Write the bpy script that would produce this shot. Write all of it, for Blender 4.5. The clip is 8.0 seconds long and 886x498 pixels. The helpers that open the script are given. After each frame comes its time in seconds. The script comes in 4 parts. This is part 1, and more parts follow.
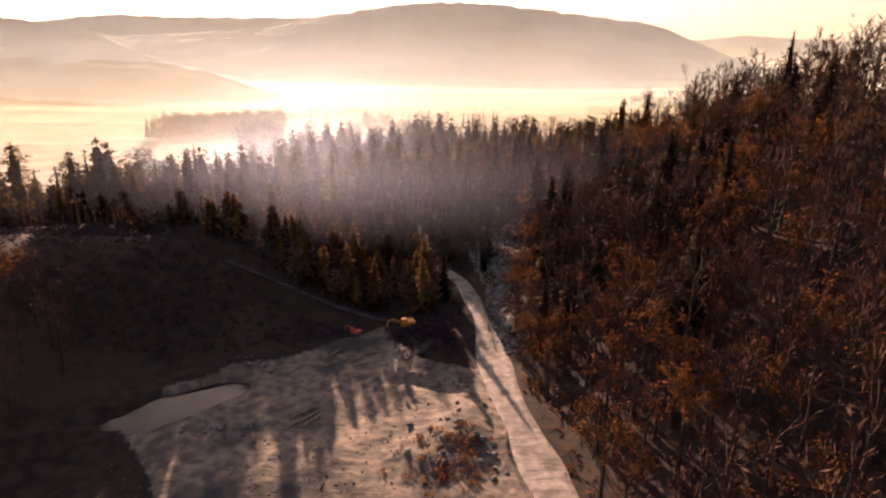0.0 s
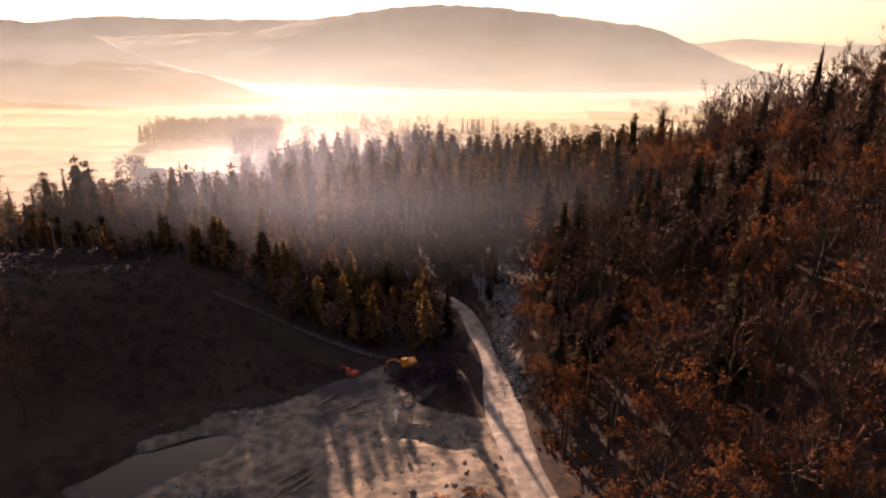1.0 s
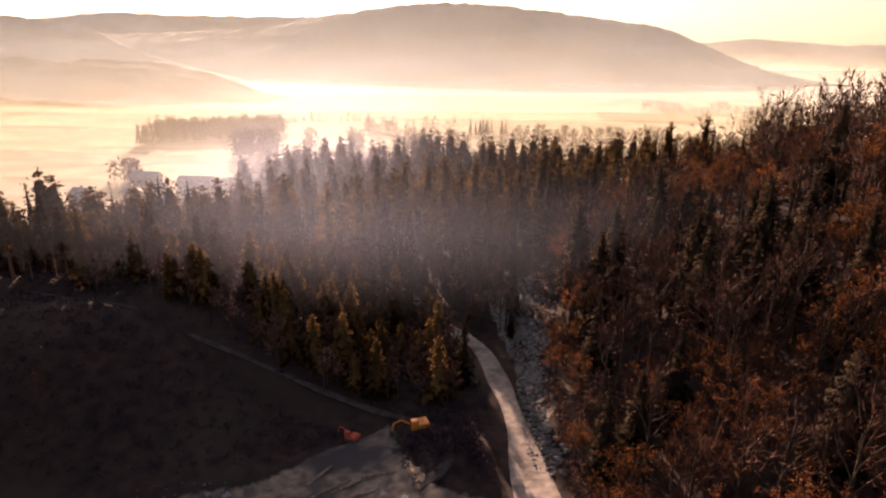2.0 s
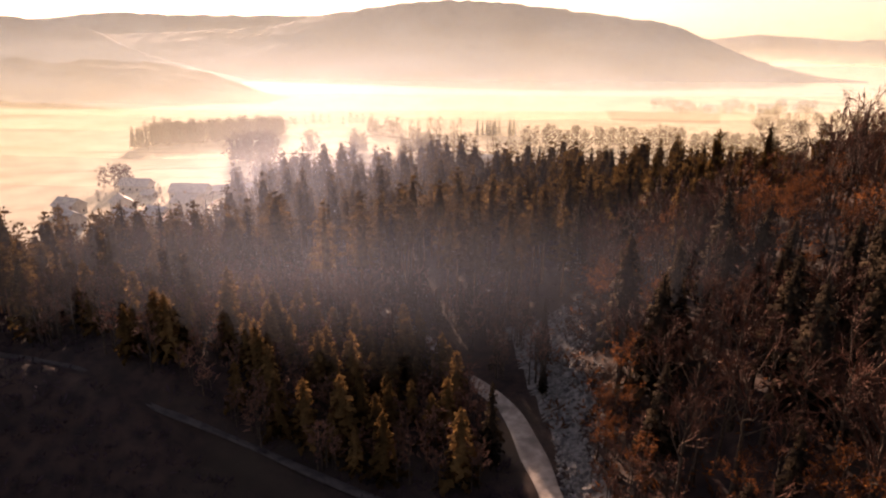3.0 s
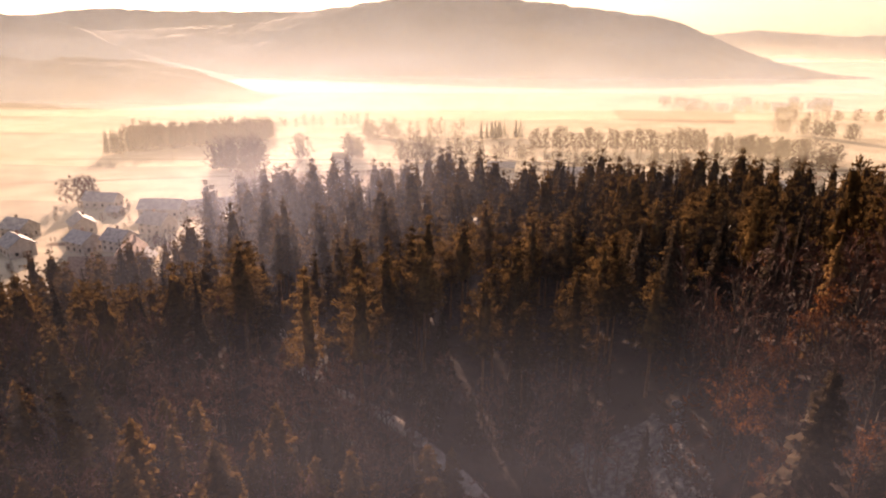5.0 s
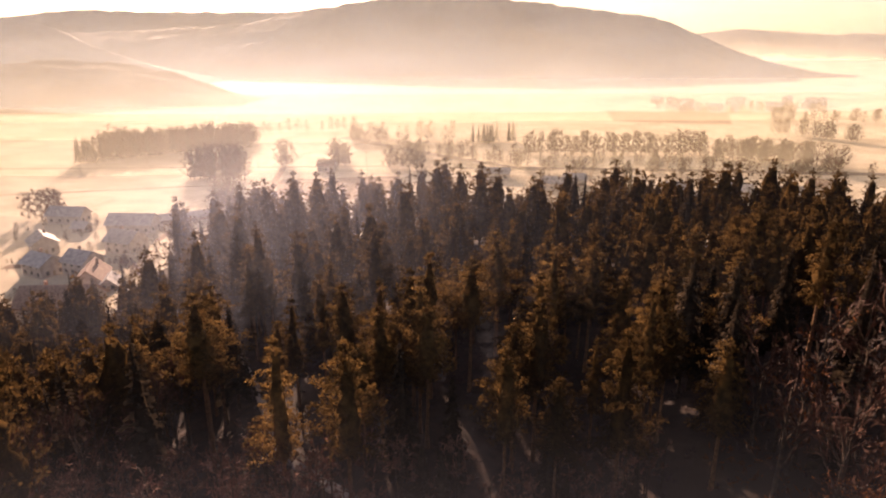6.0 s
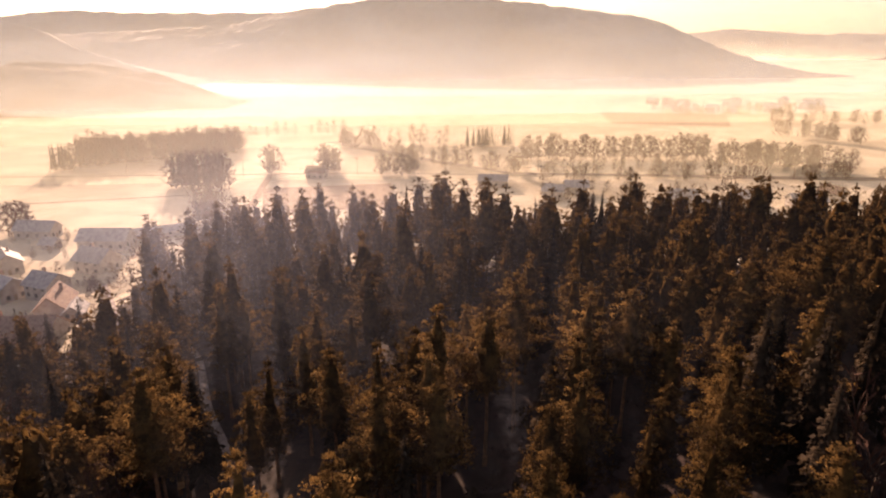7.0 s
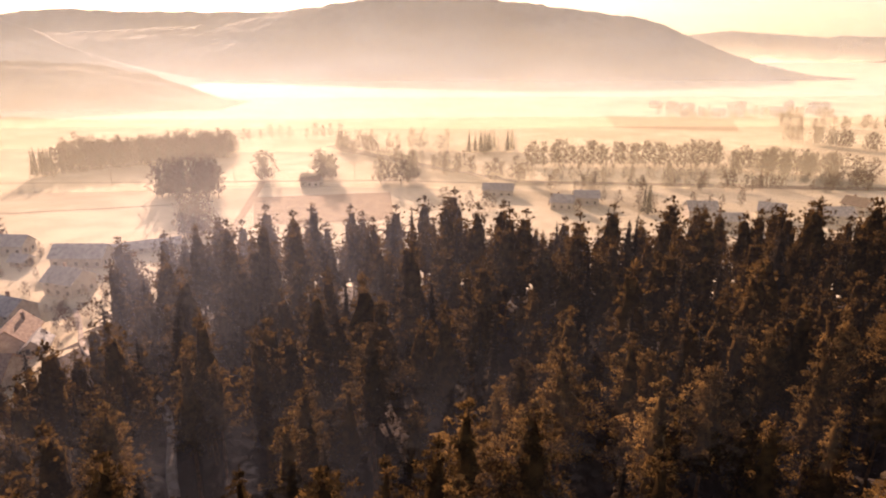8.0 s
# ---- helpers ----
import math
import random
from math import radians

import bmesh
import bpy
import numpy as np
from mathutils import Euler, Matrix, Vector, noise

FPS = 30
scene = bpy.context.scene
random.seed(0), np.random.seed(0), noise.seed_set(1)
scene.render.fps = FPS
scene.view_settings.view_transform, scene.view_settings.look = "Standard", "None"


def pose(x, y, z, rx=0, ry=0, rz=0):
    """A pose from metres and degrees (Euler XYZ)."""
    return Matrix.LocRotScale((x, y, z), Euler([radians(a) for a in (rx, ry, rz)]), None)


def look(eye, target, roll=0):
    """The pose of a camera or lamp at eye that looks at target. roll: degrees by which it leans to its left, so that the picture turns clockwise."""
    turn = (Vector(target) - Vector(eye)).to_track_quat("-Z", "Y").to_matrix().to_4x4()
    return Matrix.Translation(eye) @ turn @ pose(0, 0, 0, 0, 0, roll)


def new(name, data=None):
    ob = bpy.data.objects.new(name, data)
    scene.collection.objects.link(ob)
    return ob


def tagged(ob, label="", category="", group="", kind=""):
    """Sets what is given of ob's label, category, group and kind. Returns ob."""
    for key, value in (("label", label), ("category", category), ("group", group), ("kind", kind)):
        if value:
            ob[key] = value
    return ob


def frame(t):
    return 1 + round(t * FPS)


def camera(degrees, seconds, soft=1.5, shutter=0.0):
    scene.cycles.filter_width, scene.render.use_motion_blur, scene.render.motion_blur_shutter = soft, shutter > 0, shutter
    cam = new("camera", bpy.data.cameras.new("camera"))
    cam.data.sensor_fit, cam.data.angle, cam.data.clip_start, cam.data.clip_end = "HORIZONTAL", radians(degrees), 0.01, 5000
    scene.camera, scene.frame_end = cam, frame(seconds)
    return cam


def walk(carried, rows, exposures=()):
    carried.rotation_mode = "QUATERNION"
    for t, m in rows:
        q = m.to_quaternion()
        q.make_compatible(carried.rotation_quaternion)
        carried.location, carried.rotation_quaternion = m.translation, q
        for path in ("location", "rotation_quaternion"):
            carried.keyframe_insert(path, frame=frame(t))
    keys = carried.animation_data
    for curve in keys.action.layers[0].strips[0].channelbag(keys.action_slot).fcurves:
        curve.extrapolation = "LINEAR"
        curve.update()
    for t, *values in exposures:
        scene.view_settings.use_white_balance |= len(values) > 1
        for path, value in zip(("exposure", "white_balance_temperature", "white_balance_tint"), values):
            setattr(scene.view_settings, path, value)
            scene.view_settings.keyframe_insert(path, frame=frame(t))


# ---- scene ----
cam = camera(70.0, 8.0, soft=2.2)
PATH = [
    (0, (0.492, 1.69, 74.721), (0.476, 3.596, 74.117), 0.2),
    (0.5, (-0.147, 6.245, 76.515), (-0.157, 8.153, 75.914), 0.4),
    (1, (-0.823, 12.665, 77.14), (-0.831, 14.574, 76.54), 0.4),
    (1.5, (-2.023, 21.032, 77.517), (-2.034, 22.939, 76.914), 0.6),
    (2, (-3.074, 31.603, 77.577), (-3.095, 33.51, 76.973), 0.7),
    (3.5, (-7.383, 64.007, 77.433), (-7.417, 65.91, 76.819), 0.2),
    (4, (-9.11, 74.935, 77.472), (-9.14, 76.837, 76.854), 0.2),
    (5.5, (-13.37, 104.681, 76.995), (-13.373, 106.583, 76.376), 0.1),
    (6, (-14.594, 115.529, 77.09), (-14.575, 117.431, 76.472), -0.1),
    (6.5, (-15.595, 124.551, 77.319), (-15.556, 126.453, 76.703), -0.2),
    (7, (-16.751, 133.988, 77.438), (-16.704, 135.89, 76.821), -0.2),
    (7.5, (-17.935, 143.405, 77.75), (-17.882, 145.307, 77.133), -0.1),
    (8, (-19.332, 154.396, 77.982), (-19.273, 156.298, 77.366), 0.1),
]
walk(cam, [(t, look(eye, target, roll)) for t, eye, target, roll in PATH],
     [(0.0, 1.64, 8100, 33), (8.0, 1.64, 8100, 33)])


# ---- light and exposure ----
SUN_AZ, SUN_EL = -15.5, 14.8   # degrees: bearing from +y towards +x, height
world = bpy.data.worlds.new("morning_sky")
scene.world = world
world.use_nodes = True
wn = world.node_tree.nodes
sky = wn.new("ShaderNodeTexSky")
sky.sky_type = "NISHITA"
sky.sun_disc = False
sky.sun_elevation = radians(SUN_EL)
sky.sun_rotation = radians(SUN_AZ)
sky.dust_density = 1.5
sky.air_density = 1.0
wn["Background"].inputs["Strength"].default_value = 0.052
pale = wn.new("ShaderNodeHueSaturation")   # a hazy sky is paler than a clear one
pale.inputs["Saturation"].default_value = 0.78
world.node_tree.links.new(sky.outputs["Color"], pale.inputs["Color"])
world.node_tree.links.new(pale.outputs["Color"], wn["Background"].inputs["Color"])

sun_data = bpy.data.lights.new("sun", "SUN")
sun_data.energy = 5.0
sun_data.angle = radians(0.6)
sun_data.color = (1.0, 0.81, 0.64)
sun = new("sun", sun_data)
to_sun = Vector((math.sin(radians(SUN_AZ)) * math.cos(radians(SUN_EL)), math.cos(radians(SUN_AZ)) * math.cos(radians(SUN_EL)), math.sin(radians(SUN_EL))))
sun.matrix_world = look(to_sun * 300, (0, 0, 0))
scene.cycles.transparent_max_bounces = 40


# ---- materials ----
def material(name, c1, c2, scale, rough=0.9, bump=0.0, translucent=0.0, metal=0.0, c3=None, scale2=None, spread=0.12, vary=0.0, ruts=0.0, mottle=0.25):
    """Two-scale noise colour; vary: lightness spread from object to object; translucent: share of light let through."""
    m = bpy.data.materials.new(name)
    m.use_nodes = True
    nt, lk = m.node_tree, m.node_tree.links
    b = nt.nodes["Principled BSDF"]
    out = nt.nodes["Material Output"]
    geo = nt.nodes.new("ShaderNodeNewGeometry")
    n1 = nt.nodes.new("ShaderNodeTexNoise")
    n1.inputs["Scale"].default_value = scale
    n1.inputs["Detail"].default_value = 4.0
    lk.new(geo.outputs["Position"], n1.inputs["Vector"])
    ramp = nt.nodes.new("ShaderNodeValToRGB")
    ramp.color_ramp.elements[0].position, ramp.color_ramp.elements[1].position = 0.5 - spread, 0.5 + spread
    ramp.color_ramp.elements[0].color, ramp.color_ramp.elements[1].color = (*c1, 1), (*c2, 1)
    lk.new(n1.outputs["Fac"], ramp.inputs["Fac"])
    colour = ramp.outputs["Color"]
    if c3:
        n2 = nt.nodes.new("ShaderNodeTexNoise")
        n2.inputs["Scale"].default_value = scale2 or scale * 0.13
        n2.inputs["Detail"].default_value = 3.0
        lk.new(geo.outputs["Position"], n2.inputs["Vector"])
        mr = nt.nodes.new("ShaderNodeMapRange")
        mr.inputs["From Min"].default_value, mr.inputs["From Max"].default_value = 0.48, 0.66
        lk.new(n2.outputs["Fac"], mr.inputs["Value"])
        mix = nt.nodes.new("ShaderNodeMix")
        mix.data_type = "RGBA"
        lk.new(mr.outputs["Result"], mix.inputs[0])
        lk.new(colour, mix.inputs[6])
        mix.inputs[7].default_value = (*c3, 1)
        colour = mix.outputs[2]
    if vary:
        info = nt.nodes.new("ShaderNodeObjectInfo")
        mr2 = nt.nodes.new("ShaderNodeMapRange")
        mr2.inputs["To Min"].default_value, mr2.inputs["To Max"].default_value = 1 - vary, 1 + vary
        lk.new(info.outputs["Random"], mr2.inputs["Value"])
        isl = nt.nodes.new("ShaderNodeMapRange")
        isl.inputs["To Min"].default_value, isl.inputs["To Max"].default_value = 1 - mottle, 1 + mottle
        lk.new(geo.outputs["Random Per Island"], isl.inputs["Value"])
        mul = nt.nodes.new("ShaderNodeMath")
        mul.operation = "MULTIPLY"
        lk.new(mr2.outputs["Result"], mul.inputs[0])
        lk.new(isl.outputs["Result"], mul.inputs[1])
        sc = nt.nodes.new("ShaderNodeVectorMath")
        sc.operation = "SCALE"
        lk.new(colour, sc.inputs[0])
        lk.new(mul.outputs["Value"], sc.inputs["Scale"])
        colour = sc.outputs["Vector"]
    lk.new(colour, b.inputs["Base Color"])
    b.inputs["Roughness"].default_value = rough
    b.inputs["Metallic"].default_value = metal
    b.inputs["Specular IOR Level"].default_value = 0.0 if translucent else 0.2
    if bump:
        bp = nt.nodes.new("ShaderNodeBump")
        bp.inputs["Strength"].default_value = 0.7
        bp.inputs["Distance"].default_value = bump
        lk.new(n1.outputs["Fac"], bp.inputs["Height"])
        lk.new(bp.outputs["Normal"], b.inputs["Normal"])
        if ruts:   # long furrows left by wheels and blades
            mp = nt.nodes.new("ShaderNodeMapping")
            mp.inputs["Rotation"].default_value = (0, 0, radians(-62))
            mp.inputs["Scale"].default_value = (0.13, 1.1, 0.4)
            lk.new(geo.outputs["Position"], mp.inputs["Vector"])
            n3 = nt.nodes.new("ShaderNodeTexNoise")
            n3.inputs["Scale"].default_value = 1.0
            n3.inputs["Detail"].default_value = 5.0
            n3.inputs["Distortion"].default_value = 0.6
            lk.new(mp.outputs["Vector"], n3.inputs["Vector"])
            bp2 = nt.nodes.new("ShaderNodeBump")
            bp2.inputs["Strength"].default_value = 0.9
            bp2.inputs["Distance"].default_value = ruts
            lk.new(n3.outputs["Fac"], bp2.inputs["Height"])
            lk.new(bp.outputs["Normal"], bp2.inputs["Normal"])
            lk.new(bp2.outputs["Normal"], b.inputs["Normal"])
    if translucent:
        tr = nt.nodes.new("ShaderNodeBsdfTranslucent")
        lk.new(colour, tr.inputs["Color"])
        ms = nt.nodes.new("ShaderNodeMixShader")
        ms.inputs[0].default_value = translucent
        lk.new(b.outputs[0], ms.inputs[1])
        lk.new(tr.outputs[0], ms.inputs[2])
        lk.new(ms.outputs[0], out.inputs["Surface"])
    return m


def ragged_edge(m, layer, other):
    """Lets the bare soil of a material end in an uneven line where its layer fades, with another soil beyond."""
    nt, lk = m.node_tree, m.node_tree.links
    b = nt.nodes["Principled BSDF"]
    was = b.inputs["Base Color"].links[0].from_socket
    at = nt.nodes.new("ShaderNodeAttribute")
    at.attribute_name = layer
    ns = nt.nodes.new("ShaderNodeTexNoise")
    ns.inputs["Scale"].default_value = 0.9
    ns.inputs["Detail"].default_value = 5.0
    ge = nt.nodes.new("ShaderNodeNewGeometry")
    lk.new(ge.outputs["Position"], ns.inputs["Vector"])
    add = nt.nodes.new("ShaderNodeMath")
    lk.new(at.outputs["Fac"], add.inputs[0])
    lk.new(ns.outputs["Fac"], add.inputs[1])
    mr = nt.nodes.new("ShaderNodeMapRange")
    mr.inputs["From Min"].default_value, mr.inputs["From Max"].default_value = 0.85, 1.12
    lk.new(add.outputs[0], mr.inputs["Value"])
    mx = nt.nodes.new("ShaderNodeMix")
    mx.data_type = "RGBA"
    lk.new(mr.outputs["Result"], mx.inputs[0])
    [i for i in mx.inputs if i.name == "A" and i.type == "RGBA"][0].default_value = (*other, 1)
    lk.new(was, [i for i in mx.inputs if i.name == "B" and i.type == "RGBA"][0])
    lk.new([o for o in mx.outputs if o.type == "RGBA"][0], b.inputs["Base Color"])


M_NEEDLE = material("pine_needles", (0.072, 0.046, 0.021), (0.165, 0.095, 0.035), 0.9, 0.8, translucent=0.40, vary=0.5, mottle=0.12)
M_SPRUCE = material("spruce_needles", (0.032, 0.025, 0.020), (0.062, 0.045, 0.030), 0.9, 0.7, translucent=0.3, vary=0.3)
M_LARCH = material("golden_needles", (0.105, 0.062, 0.026), (0.18, 0.10, 0.040), 0.7, 0.8, translucent=0.35, vary=0.4)
M_TWIG = material("bare_twigs", (0.066, 0.030, 0.021), (0.12, 0.050, 0.031), 0.5, 0.9, vary=0.3)
# Redder, brighter copy of bare_twigs; sunlight on the saplings is in its colour.
M_LIT_TWIG = material("lit_reddish_young_twigs", (0.13, 0.062, 0.046), (0.20, 0.095, 0.066), 0.5, 0.9, vary=0.3)
M_RUST = material("withered_leaves", (0.10, 0.040, 0.017), (0.22, 0.082, 0.028), 0.5, 0.8, translucent=0.45, vary=0.35)
M_BARK = material("grey_brown_bark", (0.040, 0.029, 0.023), (0.085, 0.058, 0.042), 2.5, 0.95, vary=0.25)
M_PBARK = material("orange_pine_bark", (0.12, 0.065, 0.035), (0.24, 0.12, 0.06), 2.5, 0.95, vary=0.25)
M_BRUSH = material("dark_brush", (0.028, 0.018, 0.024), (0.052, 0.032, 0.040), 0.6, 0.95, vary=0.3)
M_FLOOR = material("leaf_litter_ground", (0.026, 0.018, 0.018), (0.056, 0.033, 0.027), 0.5, 0.95, bump=0.3, c3=(0.05, 0.036, 0.027), scale2=0.05)
M_SAND = material("quarry_sand", (0.125, 0.10, 0.085), (0.29, 0.22, 0.165), 0.6, 0.9, bump=0.35, c3=(0.066, 0.058, 0.06), scale2=0.11, ruts=0.1)
M_YARD = material("quarry_yard", (0.125, 0.10, 0.085), (0.29, 0.22, 0.165), 0.6, 0.9, bump=0.35, c3=(0.066, 0.058, 0.06), scale2=0.11, ruts=0.1)
ragged_edge(M_YARD, "bare", (0.034, 0.024, 0.022))
M_ROAD = material("pale_gravel", (0.29, 0.24, 0.21), (0.44, 0.37, 0.32), 0.8, 0.9, bump=0.15, c3=(0.20, 0.165, 0.145), scale2=0.25, ruts=0.12)
M_FROST = material("frosted_meadow", (0.56, 0.48, 0.345), (0.74, 0.64, 0.47), 0.05, 0.9, bump=0.2, c3=(0.46, 0.38, 0.26), scale2=0.012)
M_PLOUGH = material("ploughed_earth", (0.30, 0.21, 0.15), (0.40, 0.29, 0.2), 0.2, 0.95, bump=0.15)
M_ROCK = material("frosted_limestone", (0.085, 0.08, 0.078), (0.20, 0.185, 0.175), 1.2, 0.9, bump=0.12, vary=0.3)
# Track soil darkened in its colour for the shade on the bank.
M_TRACK = material("shaded_track_soil", (0.048, 0.040, 0.040), (0.085, 0.070, 0.066), 0.8, 0.95, bump=0.15)
M_HILL = material("far_wooded_hill", (0.024, 0.026, 0.030), (0.05, 0.046, 0.05), 0.02, 1.0, c3=(0.065, 0.058, 0.06), scale2=0.004)
M_PLASTER = material("pale_render", (0.36, 0.32, 0.28), (0.50, 0.45, 0.40), 0.6, 0.9, vary=0.12)
M_TILE = material("weathered_roof_tiles", (0.20, 0.12, 0.09), (0.34, 0.22, 0.16), 1.5, 0.8, vary=0.3)
M_SLATE = material("frosted_slate", (0.25, 0.25, 0.26), (0.42, 0.41, 0.40), 0.8, 0.7, vary=0.2)
M_GLASSY = material("dark_window_glass", (0.03, 0.035, 0.04), (0.06, 0.06, 0.07), 0.5, 0.15)
M_WOOD = material("grey_weathered_wood", (0.16, 0.12, 0.09), (0.30, 0.23, 0.17), 2.0, 0.9, vary=0.2)
M_ORANGE = material("orange_machine_paint", (0.62, 0.20, 0.03), (0.72, 0.26, 0.05), 3.0, 0.45)
M_RED = material("faded_red_paint", (0.45, 0.07, 0.04), (0.55, 0.11, 0.06), 3.0, 0.5)
M_STEEL = material("dark_greasy_steel", (0.05, 0.05, 0.05), (0.11, 0.10, 0.09), 4.0, 0.6, metal=0.4)
M_WHITE = material("white_post_paint", (0.70, 0.69, 0.66), (0.80, 0.79, 0.76), 5.0, 0.6)
M_BROOK = material("dark_river_bank", (0.14, 0.11, 0.09), (0.22, 0.17, 0.13), 0.1, 0.9)


def water_material():
    m = bpy.data.materials.new("still_pond_water")
    m.use_nodes = True
    nt = m.node_tree
    b = nt.nodes["Principled BSDF"]
    b.inputs["Base Color"].default_value = (0.025, 0.024, 0.024, 1)
    b.inputs["Roughness"].default_value = 0.08
    b.inputs["IOR"].default_value = 1.33
    b.inputs["Specular IOR Level"].default_value = 0.3
    n = nt.nodes.new("ShaderNodeTexNoise")
    n.inputs["Scale"].default_value = 0.8
    bp = nt.nodes.new("ShaderNodeBump")
    bp.inputs["Distance"].default_value = 0.01
    nt.links.new(n.outputs["Fac"], bp.inputs["Height"])
    nt.links.new(bp.outputs["Normal"], b.inputs["Normal"])
    return m


M_WATER = water_material()


def mist_material(name, low, high, fall, centre=None, width=None, side=0.3, base=0.0, tone=(0.92, 0.90, 0.90), floor=0.0, top=0.0, forward=False):
    """Haze stand-in, a thin scattering veil: its density falls off with height, drifts in uneven wisps, and is raised
    round a centre to brighten the haze there.
    """
    m = bpy.data.materials.new(name)
    m.use_nodes = True
    nt, lk = m.node_tree, m.node_tree.links
    nt.nodes.remove(nt.nodes["Principled BSDF"])
    out = nt.nodes["Material Output"]

    def calc(op, a, b=None):
        n = nt.nodes.new("ShaderNodeMath")
        n.operation = op
        for i, v in enumerate((a, b)):
            if v is None:
                continue
            if isinstance(v, (int, float)):
                n.inputs[i].default_value = v
            else:
                lk.new(v, n.inputs[i])
        return n.outputs[0]

    geo = nt.nodes.new("ShaderNodeNewGeometry")
    sep = nt.nodes.new("ShaderNodeSeparateXYZ")
    lk.new(geo.outputs["Position"], sep.inputs[0])
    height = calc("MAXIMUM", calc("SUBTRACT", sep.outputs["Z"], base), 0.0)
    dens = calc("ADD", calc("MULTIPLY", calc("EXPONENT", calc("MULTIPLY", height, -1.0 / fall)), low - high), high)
    if floor:   # a layer that floats, thinning out downwards too
        rise = nt.nodes.new("ShaderNodeMapRange")
        rise.interpolation_type = "SMOOTHSTEP"
        rise.inputs["From Min"].default_value, rise.inputs["From Max"].default_value = floor, base
        lk.new(sep.outputs["Z"], rise.inputs["Value"])
        dens = calc("MULTIPLY", dens, rise.outputs["Result"])
    if top:   # and fades out before the sheet's upper edge
        fade = nt.nodes.new("ShaderNodeMapRange")
        fade.interpolation_type = "SMOOTHSTEP"
        fade.inputs["From Min"].default_value, fade.inputs["From Max"].default_value = top - 0.5, top - 11.0
        lk.new(sep.outputs["Z"], fade.inputs["Value"])
        dens = calc("MULTIPLY", dens, fade.outputs["Result"])
    wisp = nt.nodes.new("ShaderNodeTexNoise")
    wisp.inputs["Scale"].default_value = 1.0
    wisp.inputs["Detail"].default_value = 3.0
    mp = nt.nodes.new("ShaderNodeVectorMath")
    mp.operation = "MULTIPLY"
    mp.inputs[1].default_value = (0.008, 0.008, 0.03)
    lk.new(geo.outputs["Position"], mp.inputs[0])
    lk.new(mp.outputs[0], wisp.inputs["Vector"])
    wr = nt.nodes.new("ShaderNodeMapRange")
    wr.inputs["From Min"].default_value, wr.inputs["From Max"].default_value = 0.3, 0.7
    wr.inputs["To Min"].default_value, wr.inputs["To Max"].default_value = 0.72, 1.25
    lk.new(wisp.outputs["Fac"], wr.inputs["Value"])
    dens = calc("MULTIPLY", dens, wr.outputs["Result"])
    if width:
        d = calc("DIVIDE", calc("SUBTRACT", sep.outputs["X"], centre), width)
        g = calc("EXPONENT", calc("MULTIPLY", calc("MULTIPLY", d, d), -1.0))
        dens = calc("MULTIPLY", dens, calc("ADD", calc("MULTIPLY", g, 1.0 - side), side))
    clamp = nt.nodes.new("ShaderNodeClamp")
    lk.new(dens, clamp.inputs["Value"])
    clear = nt.nodes.new("ShaderNodeBsdfTransparent")
    if forward:   # fine droplets throw most light onwards
        veil = nt.nodes.new("ShaderNodeBsdfRefraction")
        veil.inputs["Roughness"].default_value = 1.0
        veil.inputs["IOR"].default_value = 1.4
    else:
        veil = nt.nodes.new("ShaderNodeBsdfTranslucent")
    veil.inputs["Color"].default_value = (*tone, 1)
    shed = veil.outputs[0]
    if forward:
        wide = nt.nodes.new("ShaderNodeBsdfTranslucent")
        wide.inputs["Color"].default_value = (*tone, 1)
        both = nt.nodes.new("ShaderNodeMixShader")
        both.inputs[0].default_value = 0.2
        lk.new(veil.outputs[0], both.inputs[1])
        lk.new(wide.outputs[0], both.inputs[2])
        shed = both.outputs[0]
    mix = nt.nodes.new("ShaderNodeMixShader")
    lk.new(clamp.outputs["Result"], mix.inputs[0])
    lk.new(clear.outputs[0], mix.inputs[1])
    lk.new(shed, mix.inputs[2])
    lk.new(mix.outputs[0], out.inputs["Surface"])
    return m


# ---- mesh helpers ----
def tri_mesh(name, verts, tris, mat, smooth=False):
    verts, tris = np.asarray(verts, dtype=np.float32), np.asarray(tris, dtype=np.int32)
    me = bpy.data.meshes.new(name)
    me.vertices.add(len(verts))
    me.vertices.foreach_set("co", verts.ravel())
    me.loops.add(tris.size)
    me.loops.foreach_set("vertex_index", tris.ravel())
    me.polygons.add(len(tris))
    me.polygons.foreach_set("loop_start", np.arange(0, tris.size, 3, dtype=np.int32))
    me.update(calc_edges=True)
    if smooth:
        me.polygons.foreach_set("use_smooth", np.ones(len(tris), dtype=bool))
    me.materials.append(mat)
    return me


def crown_mesh(name, verts, tris, mat, h):
    """Foliage whose shading follows the crown's outline, as dense needles do: faces turned outwards, normals eased towards the outline."""
    v, t = np.asarray(verts, dtype=float), np.asarray(tris, dtype=int)
    out = np.column_stack([v[:, 0], v[:, 1], 0.55 * (v[:, 2] - 0.62 * h) * 0.4 + 0.5])
    out /= np.linalg.norm(out, axis=1)[:, None] + 1e-9
    n = np.cross(v[t[:, 1]] - v[t[:, 0]], v[t[:, 2]] - v[t[:, 0]])
    away = (n * out[t].mean(1)).sum(1) < 0
    t[away] = t[away][:, ::-1]
    n[away] *= -1
    n /= np.linalg.norm(n, axis=1)[:, None] + 1e-12
    vn = np.zeros_like(v)
    for c in range(3):
        vn[t[:, c]] += n
    vn /= np.linalg.norm(vn, axis=1)[:, None] + 1e-9
    mixed = out + 0.25 * vn
    mixed /= np.linalg.norm(mixed, axis=1)[:, None] + 1e-9
    me = tri_mesh(name, v, t, mat, smooth=True)
    me.normals_split_custom_set_from_vertices(mixed.tolist())
    return me


